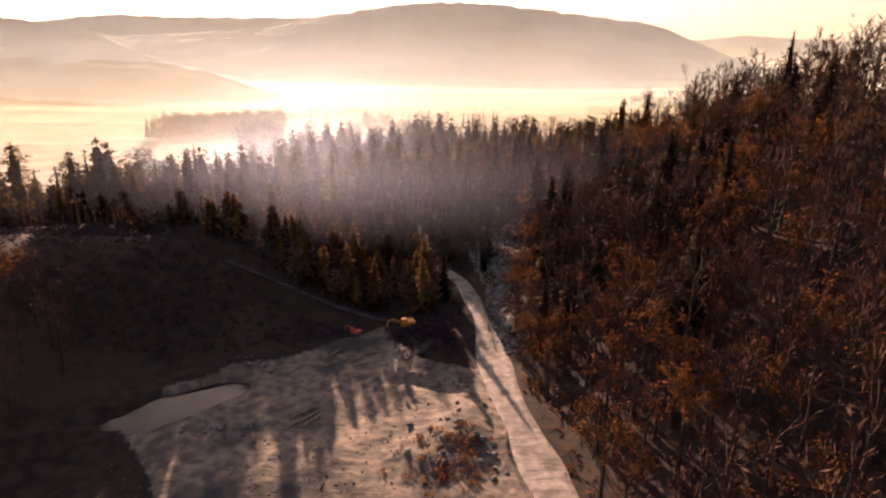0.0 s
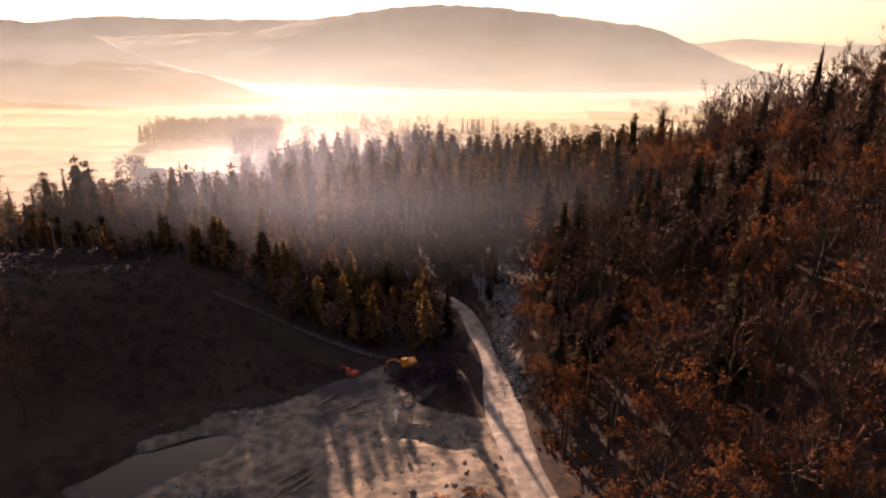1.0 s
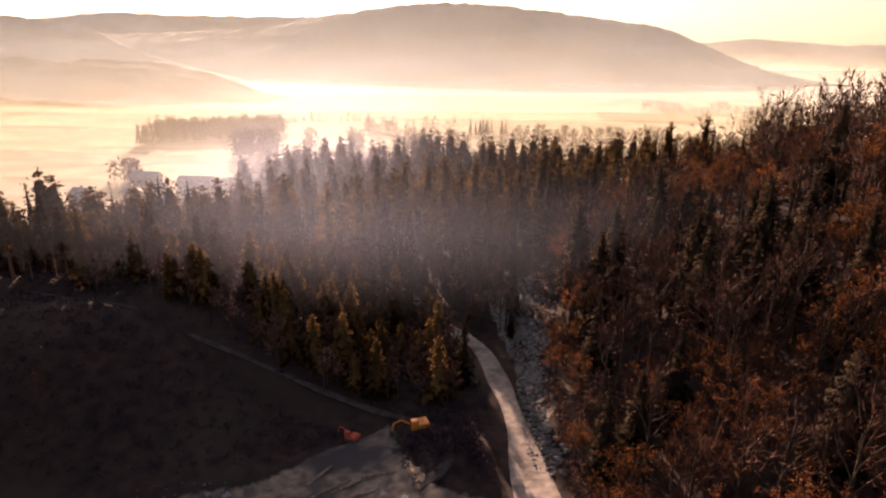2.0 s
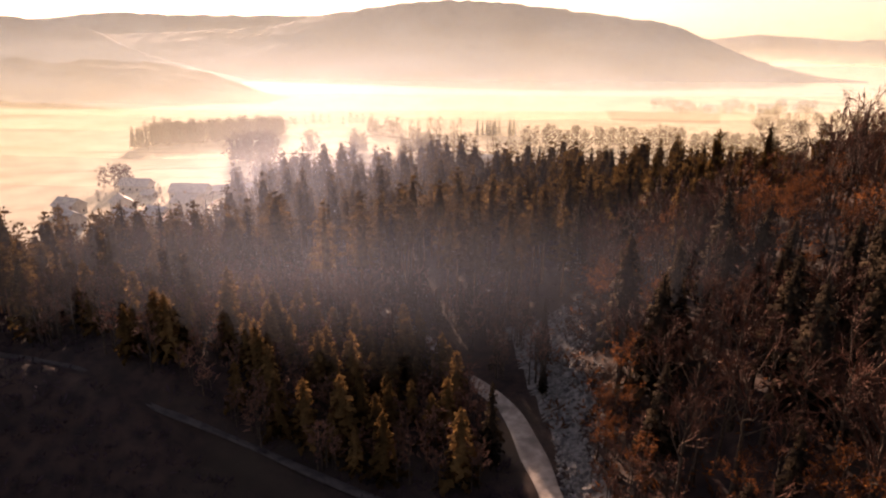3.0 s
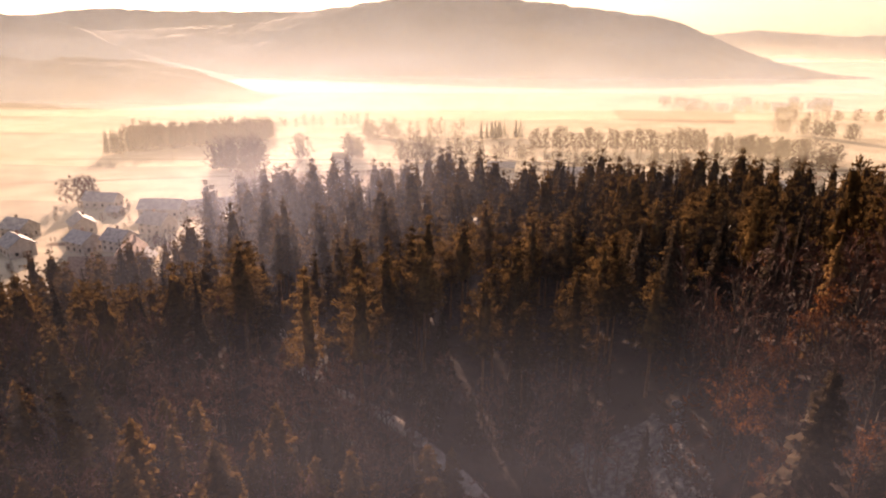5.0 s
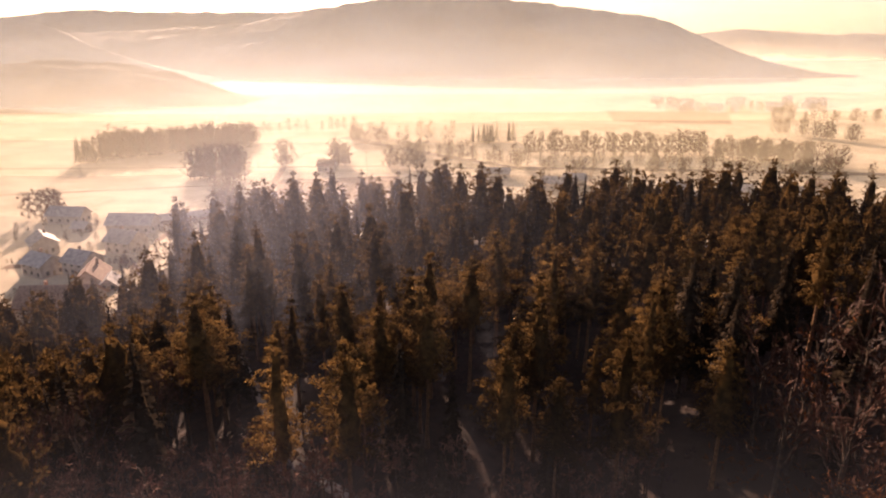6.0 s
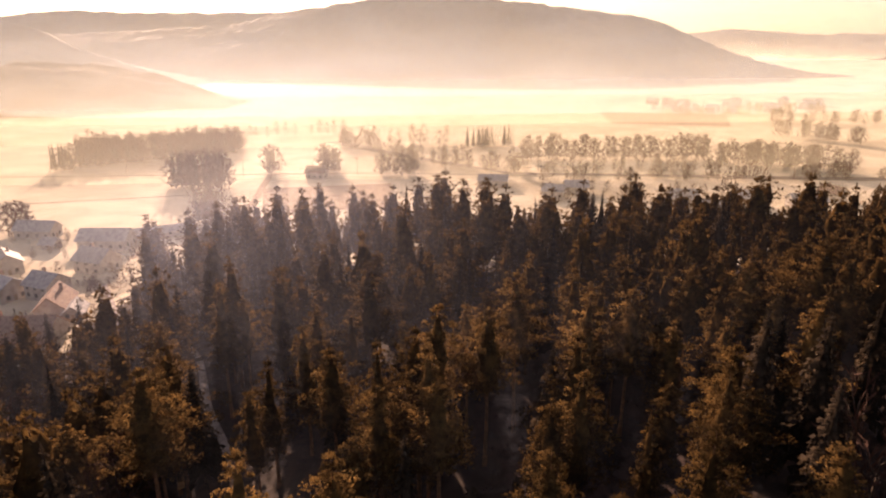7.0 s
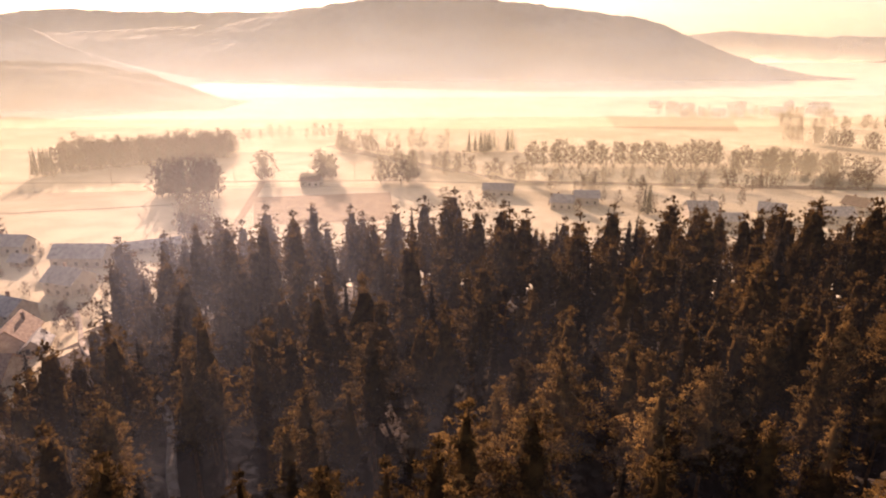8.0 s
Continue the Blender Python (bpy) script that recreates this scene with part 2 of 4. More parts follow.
def grid_tris(nx, ny):
    i, j = np.meshgrid(np.arange(nx - 1), np.arange(ny - 1), indexing="ij")
    a = (i * ny + j).ravel()
    b, c, d = a + ny, a + ny + 1, a + 1
    return np.concatenate([np.stack([a, b, c], 1), np.stack([a, c, d], 1)])


def from_bm(name, bm, mat):
    me = bpy.data.meshes.new(name)
    bm.to_mesh(me)
    bm.free()
    me.materials.append(mat)
    return me


def part(name, bm, mat, parent, label=""):
    ob = new(name, from_bm(name, bm, mat) if isinstance(bm, bmesh.types.BMesh) else bm)
    ob.parent = parent
    return tagged(ob, label)


def box(bm, x0, x1, y0, y1, z0, z1, bevel=0.0):
    r = bmesh.ops.create_cube(bm, size=1.0, matrix=Matrix.Translation(((x0 + x1) / 2, (y0 + y1) / 2, (z0 + z1) / 2)) @ Matrix.Diagonal((x1 - x0, y1 - y0, z1 - z0, 1)))
    if bevel:
        edges = list({e for v in r["verts"] for e in v.link_edges})
        bmesh.ops.bevel(bm, geom=edges, offset=bevel, segments=1, affect="EDGES")
    return bm


def box_bm(*a, bevel=0.0):
    return box(bmesh.new(), *a, bevel=bevel)


# ---- lie of the land ----
LATTICE = np.random.RandomState(7).rand(256, 256)


def wave(x, y, size, k=0):
    """Smooth value noise, 0 to 1, with hills about size metres apart."""
    u, v = np.asarray(x) / size + 17.3 * k + 1000, np.asarray(y) / size + 5.7 * k + 1000
    i, j = np.floor(u).astype(int), np.floor(v).astype(int)
    f, g = u - i, v - j
    f, g = f * f * (3 - 2 * f), g * g * (3 - 2 * g)
    q = lambda a, b: LATTICE[a % 256, b % 256]
    return (q(i, j) * (1 - f) + q(i + 1, j) * f) * (1 - g) + (q(i, j + 1) * (1 - f) + q(i + 1, j + 1) * f) * g


def ease(a, b, v):
    t = np.clip((np.asarray(v, dtype=float) - a) / (b - a), 0, 1)
    return t * t * (3 - 2 * t)


ROAD = [(18.5, 40), (15.5, 58), (13.2, 70), (9.9, 88.5), (8.4, 104), (7.5, 116), (5.6, 129), (2.8, 141.5), (-4.2, 152.5), (-9.5, 162), (-21, 175), (-35.5, 189.5), (-42, 204), (-48, 217), (-55, 230), (-65, 253), (-82, 275), (-100, 293), (-114, 316), (-126, 336)]


def road_line(step=1.5):
    pts = [Vector((*p, 0)) for p in ROAD]
    out = []
    for k in range(len(pts) - 1):
        p0, p1, p2, p3 = pts[max(k - 1, 0)], pts[k], pts[k + 1], pts[min(k + 2, len(pts) - 1)]
        n = max(2, int((p2 - p1).length / step))
        for s in range(n):
            t = s / n
            out.append(0.5 * ((2 * p1) + (p2 - p0) * t + (2 * p0 - 5 * p1 + 4 * p2 - p3) * t * t + (3 * p1 - p0 - 3 * p2 + p3) * t ** 3))
    return np.array([(p.x, p.y) for p in out])


LINE = road_line()


def road_gap(x, y):
    """Distance from the road's middle."""
    x, y = np.asarray(x, dtype=float), np.asarray(y, dtype=float)
    best = np.full(x.shape, 1e9)
    for px, py in LINE[::2]:
        best = np.minimum(best, (x - px) ** 2 + (y - py) ** 2)
    return np.sqrt(best)


def quarry_mask(x, y):
    """1 on the bare ground of the quarry and its yard."""
    wob = 5 * (wave(x, y, 9, 3) - 0.5)
    north = np.interp(x, [-47, -31, -12, -4.5, 10], [91, 99.5, 116, 100.5, 98]) + wob
    west = -47 + 0.7 * np.clip(80 - np.asarray(y), 0, 22) + wob
    return ease(0, 3, x - west) * ease(0, 3, north - y) * ease(0, 3, np.interp(y, [40, 62, 80, 96], [21, 18, 14, 11.5]) + 0.4 * wob - x) * ease(0, 6, y - 20)


def pond_mask(x, y):
    """Positive inside the pond's outline."""
    u, v = np.asarray(x) + 39.6, np.asarray(y) - 87.2
    a = u * 0.78 + v * 0.62
    b = -u * 0.62 + v * 0.78
    return 1 - np.sqrt((a / 11.0) ** 2 + (b / (4.6 - 0.08 * a)) ** 2) + 0.28 * (wave(x, y, 4, 5) - 0.5)


def land(x, y):
    x, y = np.asarray(x, dtype=float), np.asarray(y, dtype=float)
    plateau = 23.5 * ease(-155, -12, x) * (1 - ease(283, 360, y + 0.12 * x))
    plateau = plateau + (23.0 - plateau) * (1 - ease(120, 200, y)) * ease(-240, -150, x)
    # knoll and wooded bank behind the quarry
    rise = ease(0, -55, x) ** 1.5
    south = np.interp(x, [-60, -30, -8, 6], [97, 101, 116, 122])
    knoll = 14.5 * rise * ease(south - 1, south + 30, y) * (1 - ease(142, 205, y))
    shelf = -1.6 * np.exp(-((y - (123.5 - 0.335 * (x + 42))) / 2.2) ** 2) * ease(-22, -40, x)
    mound = 3.0 * np.exp(-(((x + 1.5) / 6.5) ** 2 + ((y - 107) / 7.5) ** 2))
    west = 17 * ease(-48, -92, x) * (1 - ease(95, 130, y))
    # steep wooded hillside east of the road
    foot = np.interp(y, [0, 60, 92, 108, 135, 165, 200], [26, 19.5, 15.5, 12.5, 11.5, 11, 6])
    up = np.clip(x - foot, 0, None)
    hill = (0.62 * np.minimum(up, 48) + 0.34 * np.clip(up - 48, 0, 45)) * (1 - ease(150, 236, y))
    hill = hill * (1 - ease(140, 330, x) * 0.6)
    behind = 6 * (1 - ease(-60, 30, y))
    z = plateau + np.maximum(knoll + shelf, 0) + mound + west + hill + behind
    inner = ease(400, 260, y) * ease(-150, -60, x)
    q = quarry_mask(x, y)
    z = z + inner * (1 - q) * (2.6 * (wave(x, y, 17) - 0.5) + 0.9 * (wave(x, y, 5, 1) - 0.5))
    z = z + q * (1.1 * (wave(x, y, 11, 2) - 0.5) + 0.45 * (wave(x, y, 2.6, 4) - 0.5))
    # spoil bank beside the road, ditch, pond bed
    z = z + 1.7 * np.exp(-(((x - 1.5) / 5.0) ** 2 + ((y - 75) / 7.5) ** 2)) * (0.6 + 0.8 * wave(x, y, 3, 6))
    z = z - 0.9 * np.exp(-(((y - 93 + 0.25 * (x + 5)) / 1.2) ** 2)) * ease(-11, -8, x) * ease(4, 1, x)
    z = np.where(pond_mask(x, y) > -0.25, z - 1.8 * ease(-0.25, 0.25, pond_mask(x, y)), z)
    return z


ROADZ = land(LINE[:, 0], LINE[:, 1])
for _ in range(40):
    ROADZ[1:-1] = (ROADZ[:-2] + 2 * ROADZ[1:-1] + ROADZ[2:]) / 4


def ground_z(x, y):
    """The land with the road's bed cut into it."""
    x, y = np.asarray(x, dtype=float), np.asarray(y, dtype=float)
    z = land(x, y)
    best, bed = np.full(x.shape, 1e9), np.zeros(x.shape)
    for (px, py), pz in zip(LINE, ROADZ):
        d = (x - px) ** 2 + (y - py) ** 2
        near = d < best
        best, bed = np.where(near, d, best), np.where(near, pz, bed)
    k = ease(6.5, 3.2, np.sqrt(best))
    return z * (1 - k) + (bed - 0.12) * k


def zat(x, y):
    return float(ground_z(np.array([x]), np.array([y]))[0])


def axis(fine0, fine1, step, ends, grow):
    a = list(np.arange(fine0, fine1 + 0.01, step))
    s, v = step, a[-1]
    while v < ends[1]:
        s *= grow
        v += s
        a.append(v)
    s, v = step, a[0]
    while v > ends[0]:
        s *= grow
        v -= s
        a.insert(0, v)
    return np.array(a)


def ground_sheet():
    xs, ys = axis(-62, 64, 1.0, (-5200, 5200), 1.12), axis(48, 185, 1.0, (-900, 5200), 1.09)
    gx, gy = np.meshgrid(xs, ys, indexing="ij")
    z = np.where(gy < 420, ground_z(gx, gy), 0.0)
    z = np.where(np.hypot(gx, gy) > 900, -1.0, z)
    v = np.stack([gx, gy, z], -1).reshape(-1, 3)
    t = grid_tris(len(xs), len(ys))
    me = tri_mesh("ground", v, t, M_FLOOR, smooth=True)
    me.materials.append(M_YARD)
    me.materials.append(M_FROST)
    me.materials.append(M_ROCK)
    bare = me.attributes.new("bare", "FLOAT", "POINT")
    bare.data.foreach_set("value", quarry_mask(v[:, 0], v[:, 1]).astype(np.float32))
    c = v[t].mean(1)
    idx = np.zeros(len(t), dtype=np.int32)
    idx[quarry_mask(c[:, 0], c[:, 1]) > 0.03] = 1
    foot = np.interp(c[:, 1], [100, 108, 135, 165, 175], [11.5, 12.5, 14.5, 16, 15]) + 5 * (wave(c[:, 0], c[:, 1], 6, 50) - 0.5)
    idx[(c[:, 1] > 103 + 4 * wave(c[:, 0], c[:, 1], 5, 51)) & (c[:, 1] < 171) & (c[:, 0] > np.interp(c[:, 1], [104, 130, 150, 172], [11, 9.5, 7, 5])) & (c[:, 0] < foot)] = 3
    village = (c[:, 0] < -112 + 8 * wave(c[:, 0], c[:, 1], 15, 8)) & (c[:, 1] > 268 + 6 * wave(c[:, 0], c[:, 1], 12, 9))
    idx[(c[:, 1] > 348 - 0.12 * c[:, 0] - 28 * ease(-40, -100, c[:, 0])) | village] = 2
    me.polygons.foreach_set("material_index", idx)
    return tagged(new("ground", me), "leaf-strewn forest floor, bare quarry yard and frosted meadows", "ground", kind="structure")


ground_sheet()


def road_strip(name, line, zs, half, label):
    n = len(line)
    d = np.gradient(line, axis=0)
    d /= np.linalg.norm(d, axis=1)[:, None]
    side = np.stack([d[:, 1], -d[:, 0]], 1)
    cols = np.array([-1, -0.82, -0.5, -0.38, 0.0, 0.38, 0.5, 0.82, 1])
    drop = np.array([-0.25, 0.05, 0.0, 0.0, 0.10, 0.0, 0.0, 0.05, -0.25])
    wid = half * (0.9 + 0.35 * wave(line[:, 0], line[:, 1], 7, 11)) * (1 - 0.38 * ease(98, 118, line[:, 1]) - 0.22 * ease(143, 158, line[:, 1]) - 0.14 * ease(170, 190, line[:, 1]))
    v = np.zeros((n, len(cols), 3))
    for k, (c, dz) in enumerate(zip(cols, drop)):
        v[:, k, :2] = line + side * (c * wid)[:, None]
        v[:, k, 2] = zs + dz + 0.05 * (wave(v[:, k, 0], v[:, k, 1], 1.3, 12) - 0.5)
    me = tri_mesh(name, v.reshape(-1, 3), grid_tris(n, len(cols)), M_ROAD, smooth=True)
    return tagged(new(name, me), label, "road", kind="structure")


road_strip("road", LINE, ROADZ + 0.06, 2.7, "pale rutted gravel road winding out of the quarry")

SIDE = LINE[(LINE[:, 1] > 50) & (LINE[:, 1] < 84)].copy()
SIDE[:, 0] -= 5.0 - 2.2 * ease(74, 84, SIDE[:, 1])


def rut_track():
    z = ground_z(SIDE[:, 0], SIDE[:, 1])
    ob = road_strip("side_track", SIDE, z + 0.12, 1.5, "rutted brown dirt track beside the gravel road")
    ob.data.materials[0] = M_SAND


rut_track()


def hill_track():
    x = np.arange(-114, -42, 1.5)
    line = np.column_stack([x, 123.5 - 0.335 * (x + 42) + 0.8 * np.sin(x * 0.07)])
    bend = [(-42, 124.3), (-32, 123.6), (-21, 121.5), (-11, 117.6), (-3.6, 113.2), (-1.2, 108.0), (-3.0, 103.0), (-7.0, 99.4)]   # down and round the mound into the yard
    px, py = np.array(bend).T
    k = np.linspace(0, len(bend) - 1, 40)[1:]
    line = np.concatenate([line, np.column_stack([np.interp(k, range(len(bend)), px), np.interp(k, range(len(bend)), py)])])
    for _ in range(4):
        line[1:-1] = (line[:-2] + 2 * line[1:-1] + line[2:]) / 4
    z = ground_z(line[:, 0], line[:, 1])
    for _ in range(12):
        z[1:-1] = (z[:-2] + 2 * z[1:-1] + z[2:]) / 4
    road_strip("hill_track", line, z + 0.2, 0.9, "narrow pale forest track along the shaded bank").data.materials[0] = M_TRACK


hill_track()


# ---- hills round the valley ----
def wooded_hill(name, xs, crest_y, heights, depth_front, depth_back, label, rows=34, bump=7.0):
    """A long wooded ridge: its crest over xs, falling to the valley on both sides, with a canopy-rough skin."""
    x = np.arange(xs[0], xs[-1], 11.0)
    crest = np.interp(x, xs, heights)
    for _ in range(6):
        crest[1:-1] = (crest[:-2] + 2 * crest[1:-1] + crest[2:]) / 4
    s = np.concatenate([np.linspace(-1, 0, rows), np.linspace(0, 1, 9)[1:]])
    v = np.zeros((len(x), len(s), 3))
    for k, t in enumerate(s):
        y = crest_y + (t * depth_front if t < 0 else t * depth_back) + 90 * (wave(x, x * 0 + k * 40, 420, 20) - 0.5) * (1 - abs(t))
        body = 1 - abs(t) ** 1.25
        gully = 1 - 0.14 * (1 - abs(t * 2 + 1)) * wave(x, y, 240, 21) if t < 0 else 1.0
        v[:, k, 0], v[:, k, 1] = x, y
        v[:, k, 2] = crest * body * gully + (bump * (wave(x, y, 13, 22) - 0.4) + 0.6 * bump * (wave(x, y, 31, 23) - 0.5)) * np.minimum(1, crest / 30) * (1 - abs(t) ** 3) - 3 * abs(t) ** 6
    me = tri_mesh(name, v.reshape(-1, 3), grid_tris(len(x), len(s)), M_HILL, smooth=False)
    return tagged(new(name, me), label, "hill", kind="structure")


wooded_hill("backdrop_mountain", [-2300, -1500, -900, -560, -461, -400, -365, -268, -204, -140, 0, 132, 250, 316, 375, 507, 625, 700, 775, 830, 890, 960, 1030, 1120],
            2050, [60, 90, 112, 132, 156, 167, 172, 187, 196, 202, 208, 201, 190, 182, 174, 158, 146, 119, 91, 66, 37, 12, -2, -5], 420, 700, "long wooded mountain veiled by golden morning haze")
wooded_hill("backdrop_ridge", [-2300, -1800, -1560, -1440, -1250, -1000, -820, -540, -430, -300, 0],
            2400, [150, 155, 160, 168, 187, 180, 179, 180, 176, 140, 40], 330, 700, "lower wooded ridge fading into bright haze")
wooded_hill("backdrop_shoulder", [-2000, -1500, -1100, -879, -814, -743, -666, -560, -480],
            1500, [170, 165, 150, 122, 111, 72, 46, 14, 0], 200, 300, "dark wooded shoulder of the mountain above the mist")
wooded_hill("backdrop_spur", [-1900, -1300, -900, -628, -508, -421, -374, -330, -270],
            1050, [110, 95, 70, 51, 54, 42, 30, 12, 0], 90, 70, "dark wooded spur reaching down into the misty valley")
wooded_hill("backdrop_far_hill", [900, 1300, 1550, 1726, 2054, 2319, 2381, 2606, 2900],
            3900, [60, 112, 134, 155, 133, 117, 129, 122, 118], 700, 500, "distant blue wooded hills at the valley's end", bump=5.0)


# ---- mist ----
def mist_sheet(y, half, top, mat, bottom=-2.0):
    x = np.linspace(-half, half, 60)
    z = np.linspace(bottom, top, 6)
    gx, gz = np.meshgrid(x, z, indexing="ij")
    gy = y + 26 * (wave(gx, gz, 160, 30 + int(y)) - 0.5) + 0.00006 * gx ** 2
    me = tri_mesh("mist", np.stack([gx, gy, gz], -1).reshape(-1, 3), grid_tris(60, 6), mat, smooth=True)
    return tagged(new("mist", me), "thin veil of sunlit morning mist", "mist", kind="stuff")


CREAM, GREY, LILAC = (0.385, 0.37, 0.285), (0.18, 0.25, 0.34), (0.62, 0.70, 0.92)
# Valley sheets are thickest near the sun's bearing, standing in for its glow.
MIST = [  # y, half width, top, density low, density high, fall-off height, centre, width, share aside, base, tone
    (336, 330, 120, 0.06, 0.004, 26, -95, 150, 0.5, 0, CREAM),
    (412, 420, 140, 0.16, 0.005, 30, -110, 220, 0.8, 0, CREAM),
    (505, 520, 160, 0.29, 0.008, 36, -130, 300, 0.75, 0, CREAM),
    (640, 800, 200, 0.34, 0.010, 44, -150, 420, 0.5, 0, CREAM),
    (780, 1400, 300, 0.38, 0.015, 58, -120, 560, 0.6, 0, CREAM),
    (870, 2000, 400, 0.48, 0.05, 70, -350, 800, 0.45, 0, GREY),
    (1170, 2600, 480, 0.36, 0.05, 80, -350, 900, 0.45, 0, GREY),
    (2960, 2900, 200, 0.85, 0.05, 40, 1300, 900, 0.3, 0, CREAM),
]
MIST += [(168 + 12 * k, 170, 82, 0.009 if k < 3 else 0.032, 0.0, 9 if k < 3 else 13, -14 - 3 * k, 32 + 3 * k, 0.08, 29, LILAC) for k in range(13)]
MIST += [(127 + 12 * k, 110, 63, 0.06, 0.0, 8, -10 - 4 * k, 38 + 3 * k, 0.10, 49, LILAC) for k in range(2)]
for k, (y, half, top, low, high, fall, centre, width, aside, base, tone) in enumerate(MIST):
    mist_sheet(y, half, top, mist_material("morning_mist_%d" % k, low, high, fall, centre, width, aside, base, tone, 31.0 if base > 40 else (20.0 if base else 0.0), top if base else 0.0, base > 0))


# ---- trees ----
def tube(path, radii, sides=5):
    """Tapered tube round a path: verts, tris."""
    path = np.asarray(path, dtype=float)
    n = len(path)
    d = np.gradient(path, axis=0)
    d /= np.linalg.norm(d, axis=1)[:, None] + 1e-9
    ref = np.where(np.abs(d[:, 2:3]) > 0.9, [[1.0, 0, 0]], [[0, 0, 1.0]])
    a = np.cross(d, ref)
    a /= np.linalg.norm(a, axis=1)[:, None] + 1e-9
    b = np.cross(d, a)
    ang = np.linspace(0, 2 * math.pi, sides, endpoint=False)
    ring = path[:, None] + (a[:, None] * np.cos(ang)[None, :, None] + b[:, None] * np.sin(ang)[None, :, None]) * np.asarray(radii)[:, None, None]
    tris = []
    for i in range(n - 1):
        for s in range(sides):
            p, q = i * sides + s, i * sides + (s + 1) % sides
            tris += [(p, q, q + sides), (p, q + sides, p + sides)]
    return ring.reshape(-1, 3), np.array(tris)


class Bag:
    """Collects verts and tris."""

    def __init__(self):
        self.v, self.t, self.n = [], [], 0

    def add(self, v, t):
        v, t = np.asarray(v, dtype=float), np.asarray(t, dtype=int)
        if len(v):
            self.v.append(v)
            self.t.append(t + self.n)
            self.n += len(v)

    def kites(self, base, tip, width, up):
        """Many kite-shaped sprays at once: base, tip (n,3), width (n,), up (n,3)."""
        base, tip = np.asarray(base), np.asarray(tip)
        d = tip - base
        side = np.cross(d, up)
        side /= np.linalg.norm(side, axis=1)[:, None] + 1e-9
        mid = base + d * 0.55
        v = np.stack([base, mid + side * width[:, None], tip, mid - side * width[:, None]], 1).reshape(-1, 3)
        i = np.arange(len(base))[:, None] * 4
        self.add(v, np.concatenate([i + [0, 1, 2], i + [0, 2, 3]]))

    def get(self):
        return np.concatenate(self.v), np.concatenate(self.t)


def unit(v):
    return v / (np.linalg.norm(v, axis=1)[:, None] + 1e-9)


def trunk_shape(rng, h, r, lean=0.02, top=0.03, sides=6, n=7):
    z = np.linspace(-0.6, h, n)
    off = np.cumsum(rng.normal(0, lean * h / n, (n, 2)), axis=0)
    off -= off[0]
    rad = r * (1 - np.clip(z, 0, h) / h) ** 0.8 + top
    rad[0] *= 1.35
    return np.column_stack([off, z]), rad


def spruce_crown(rng, h, r, bag, start=0.12, gap=0.55, per=6, fine=True):
    core(rng, bag, np.array([(0, 0, 0), (0, 0, h)]), start * h + 0.3, h * 0.97, lambda k: 0.4 * r * (1 - k) ** 0.85 + 0.03, 9)
    z = start * h
    while z < h - 0.25:
        k = (z - start * h) / (h * (1 - start))
        reach = r * (1 - k) ** 0.85 * rng.uniform(0.8, 1.12) + 0.25
        nb = per if fine else max(4, per - 2)
        ang = rng.uniform(0, 6.28) + np.arange(nb) * 6.283 / nb + rng.normal(0, 0.25, nb)
        L = reach * rng.uniform(0.6, 1.1, nb)
        out = np.stack([np.cos(ang), np.sin(ang), np.zeros(nb)], 1)
        for s0, s1, wd in ((0.05, 0.6, 0.2), (0.4, 0.85, 0.24), (0.7, 1.12, 0.17)) if fine else ((0.1, 0.75, 0.28), (0.55, 1.12, 0.24)):
            zz = lambda s: z + 0.06 * L - (0.42 - 0.25 * k) * L * s ** 1.4
            b = out * (L * s0)[:, None]
            t = out * (L * s1)[:, None]
            b[:, 2], t[:, 2] = zz(s0), zz(s1) + rng.normal(0, 0.12, nb)
            bag.kites(b, t, wd * L + 0.08, np.array([0, 0, 1.0]) + rng.normal(0, 0.35, (nb, 3)))
            if fine:
                hang = t.copy()
                hang[:, 2] -= 0.3 * L * rng.uniform(0.5, 1, nb) + 0.15
                hang[:, :2] *= 0.93
                bag.kites((b + t) / 2, hang, 0.10 * L + 0.07, rng.normal(0, 1, (nb, 3)))
        z += gap * (1.25 - 0.45 * k) * (1 if fine else 1.8)
    bag.kites(np.array([[0, 0, h - 1.2]]), np.array([[0, 0, h + 0.3]]), np.array([0.16]), np.array([[1.0, 0.3, 0]]))


def core(rng, bag, spine, z0, z1, girth, n=6, sides=7):
    """A ragged shell added inside a crown to block light and keep its heart dark; girth gives its radius from 0 (base)
    to 1 (top).
    """
    ks = np.linspace(0.0, 1.0, n)
    rings = []
    for k in ks:
        z = z0 + (z1 - z0) * k
        c = np.array([np.interp(z, spine[:, 2], spine[:, 0]), np.interp(z, spine[:, 2], spine[:, 1])])
        ang = np.linspace(0, 6.283, sides, endpoint=False) + rng.uniform(0, 1)
        rad = girth(k) * rng.uniform(0.45, 1.25, sides)
        rings.append(np.column_stack([c[0] + rad * np.cos(ang), c[1] + rad * np.sin(ang), z + rng.normal(0, 0.25, sides)]))
    tris = []
    for i in range(n - 1):
        for q in range(sides):
            p, o = i * sides + q, i * sides + (q + 1) % sides
            tris += [(p, o, o + sides), (p, o + sides, p + sides)]
    bag.add(np.concatenate(rings), np.array(tris))


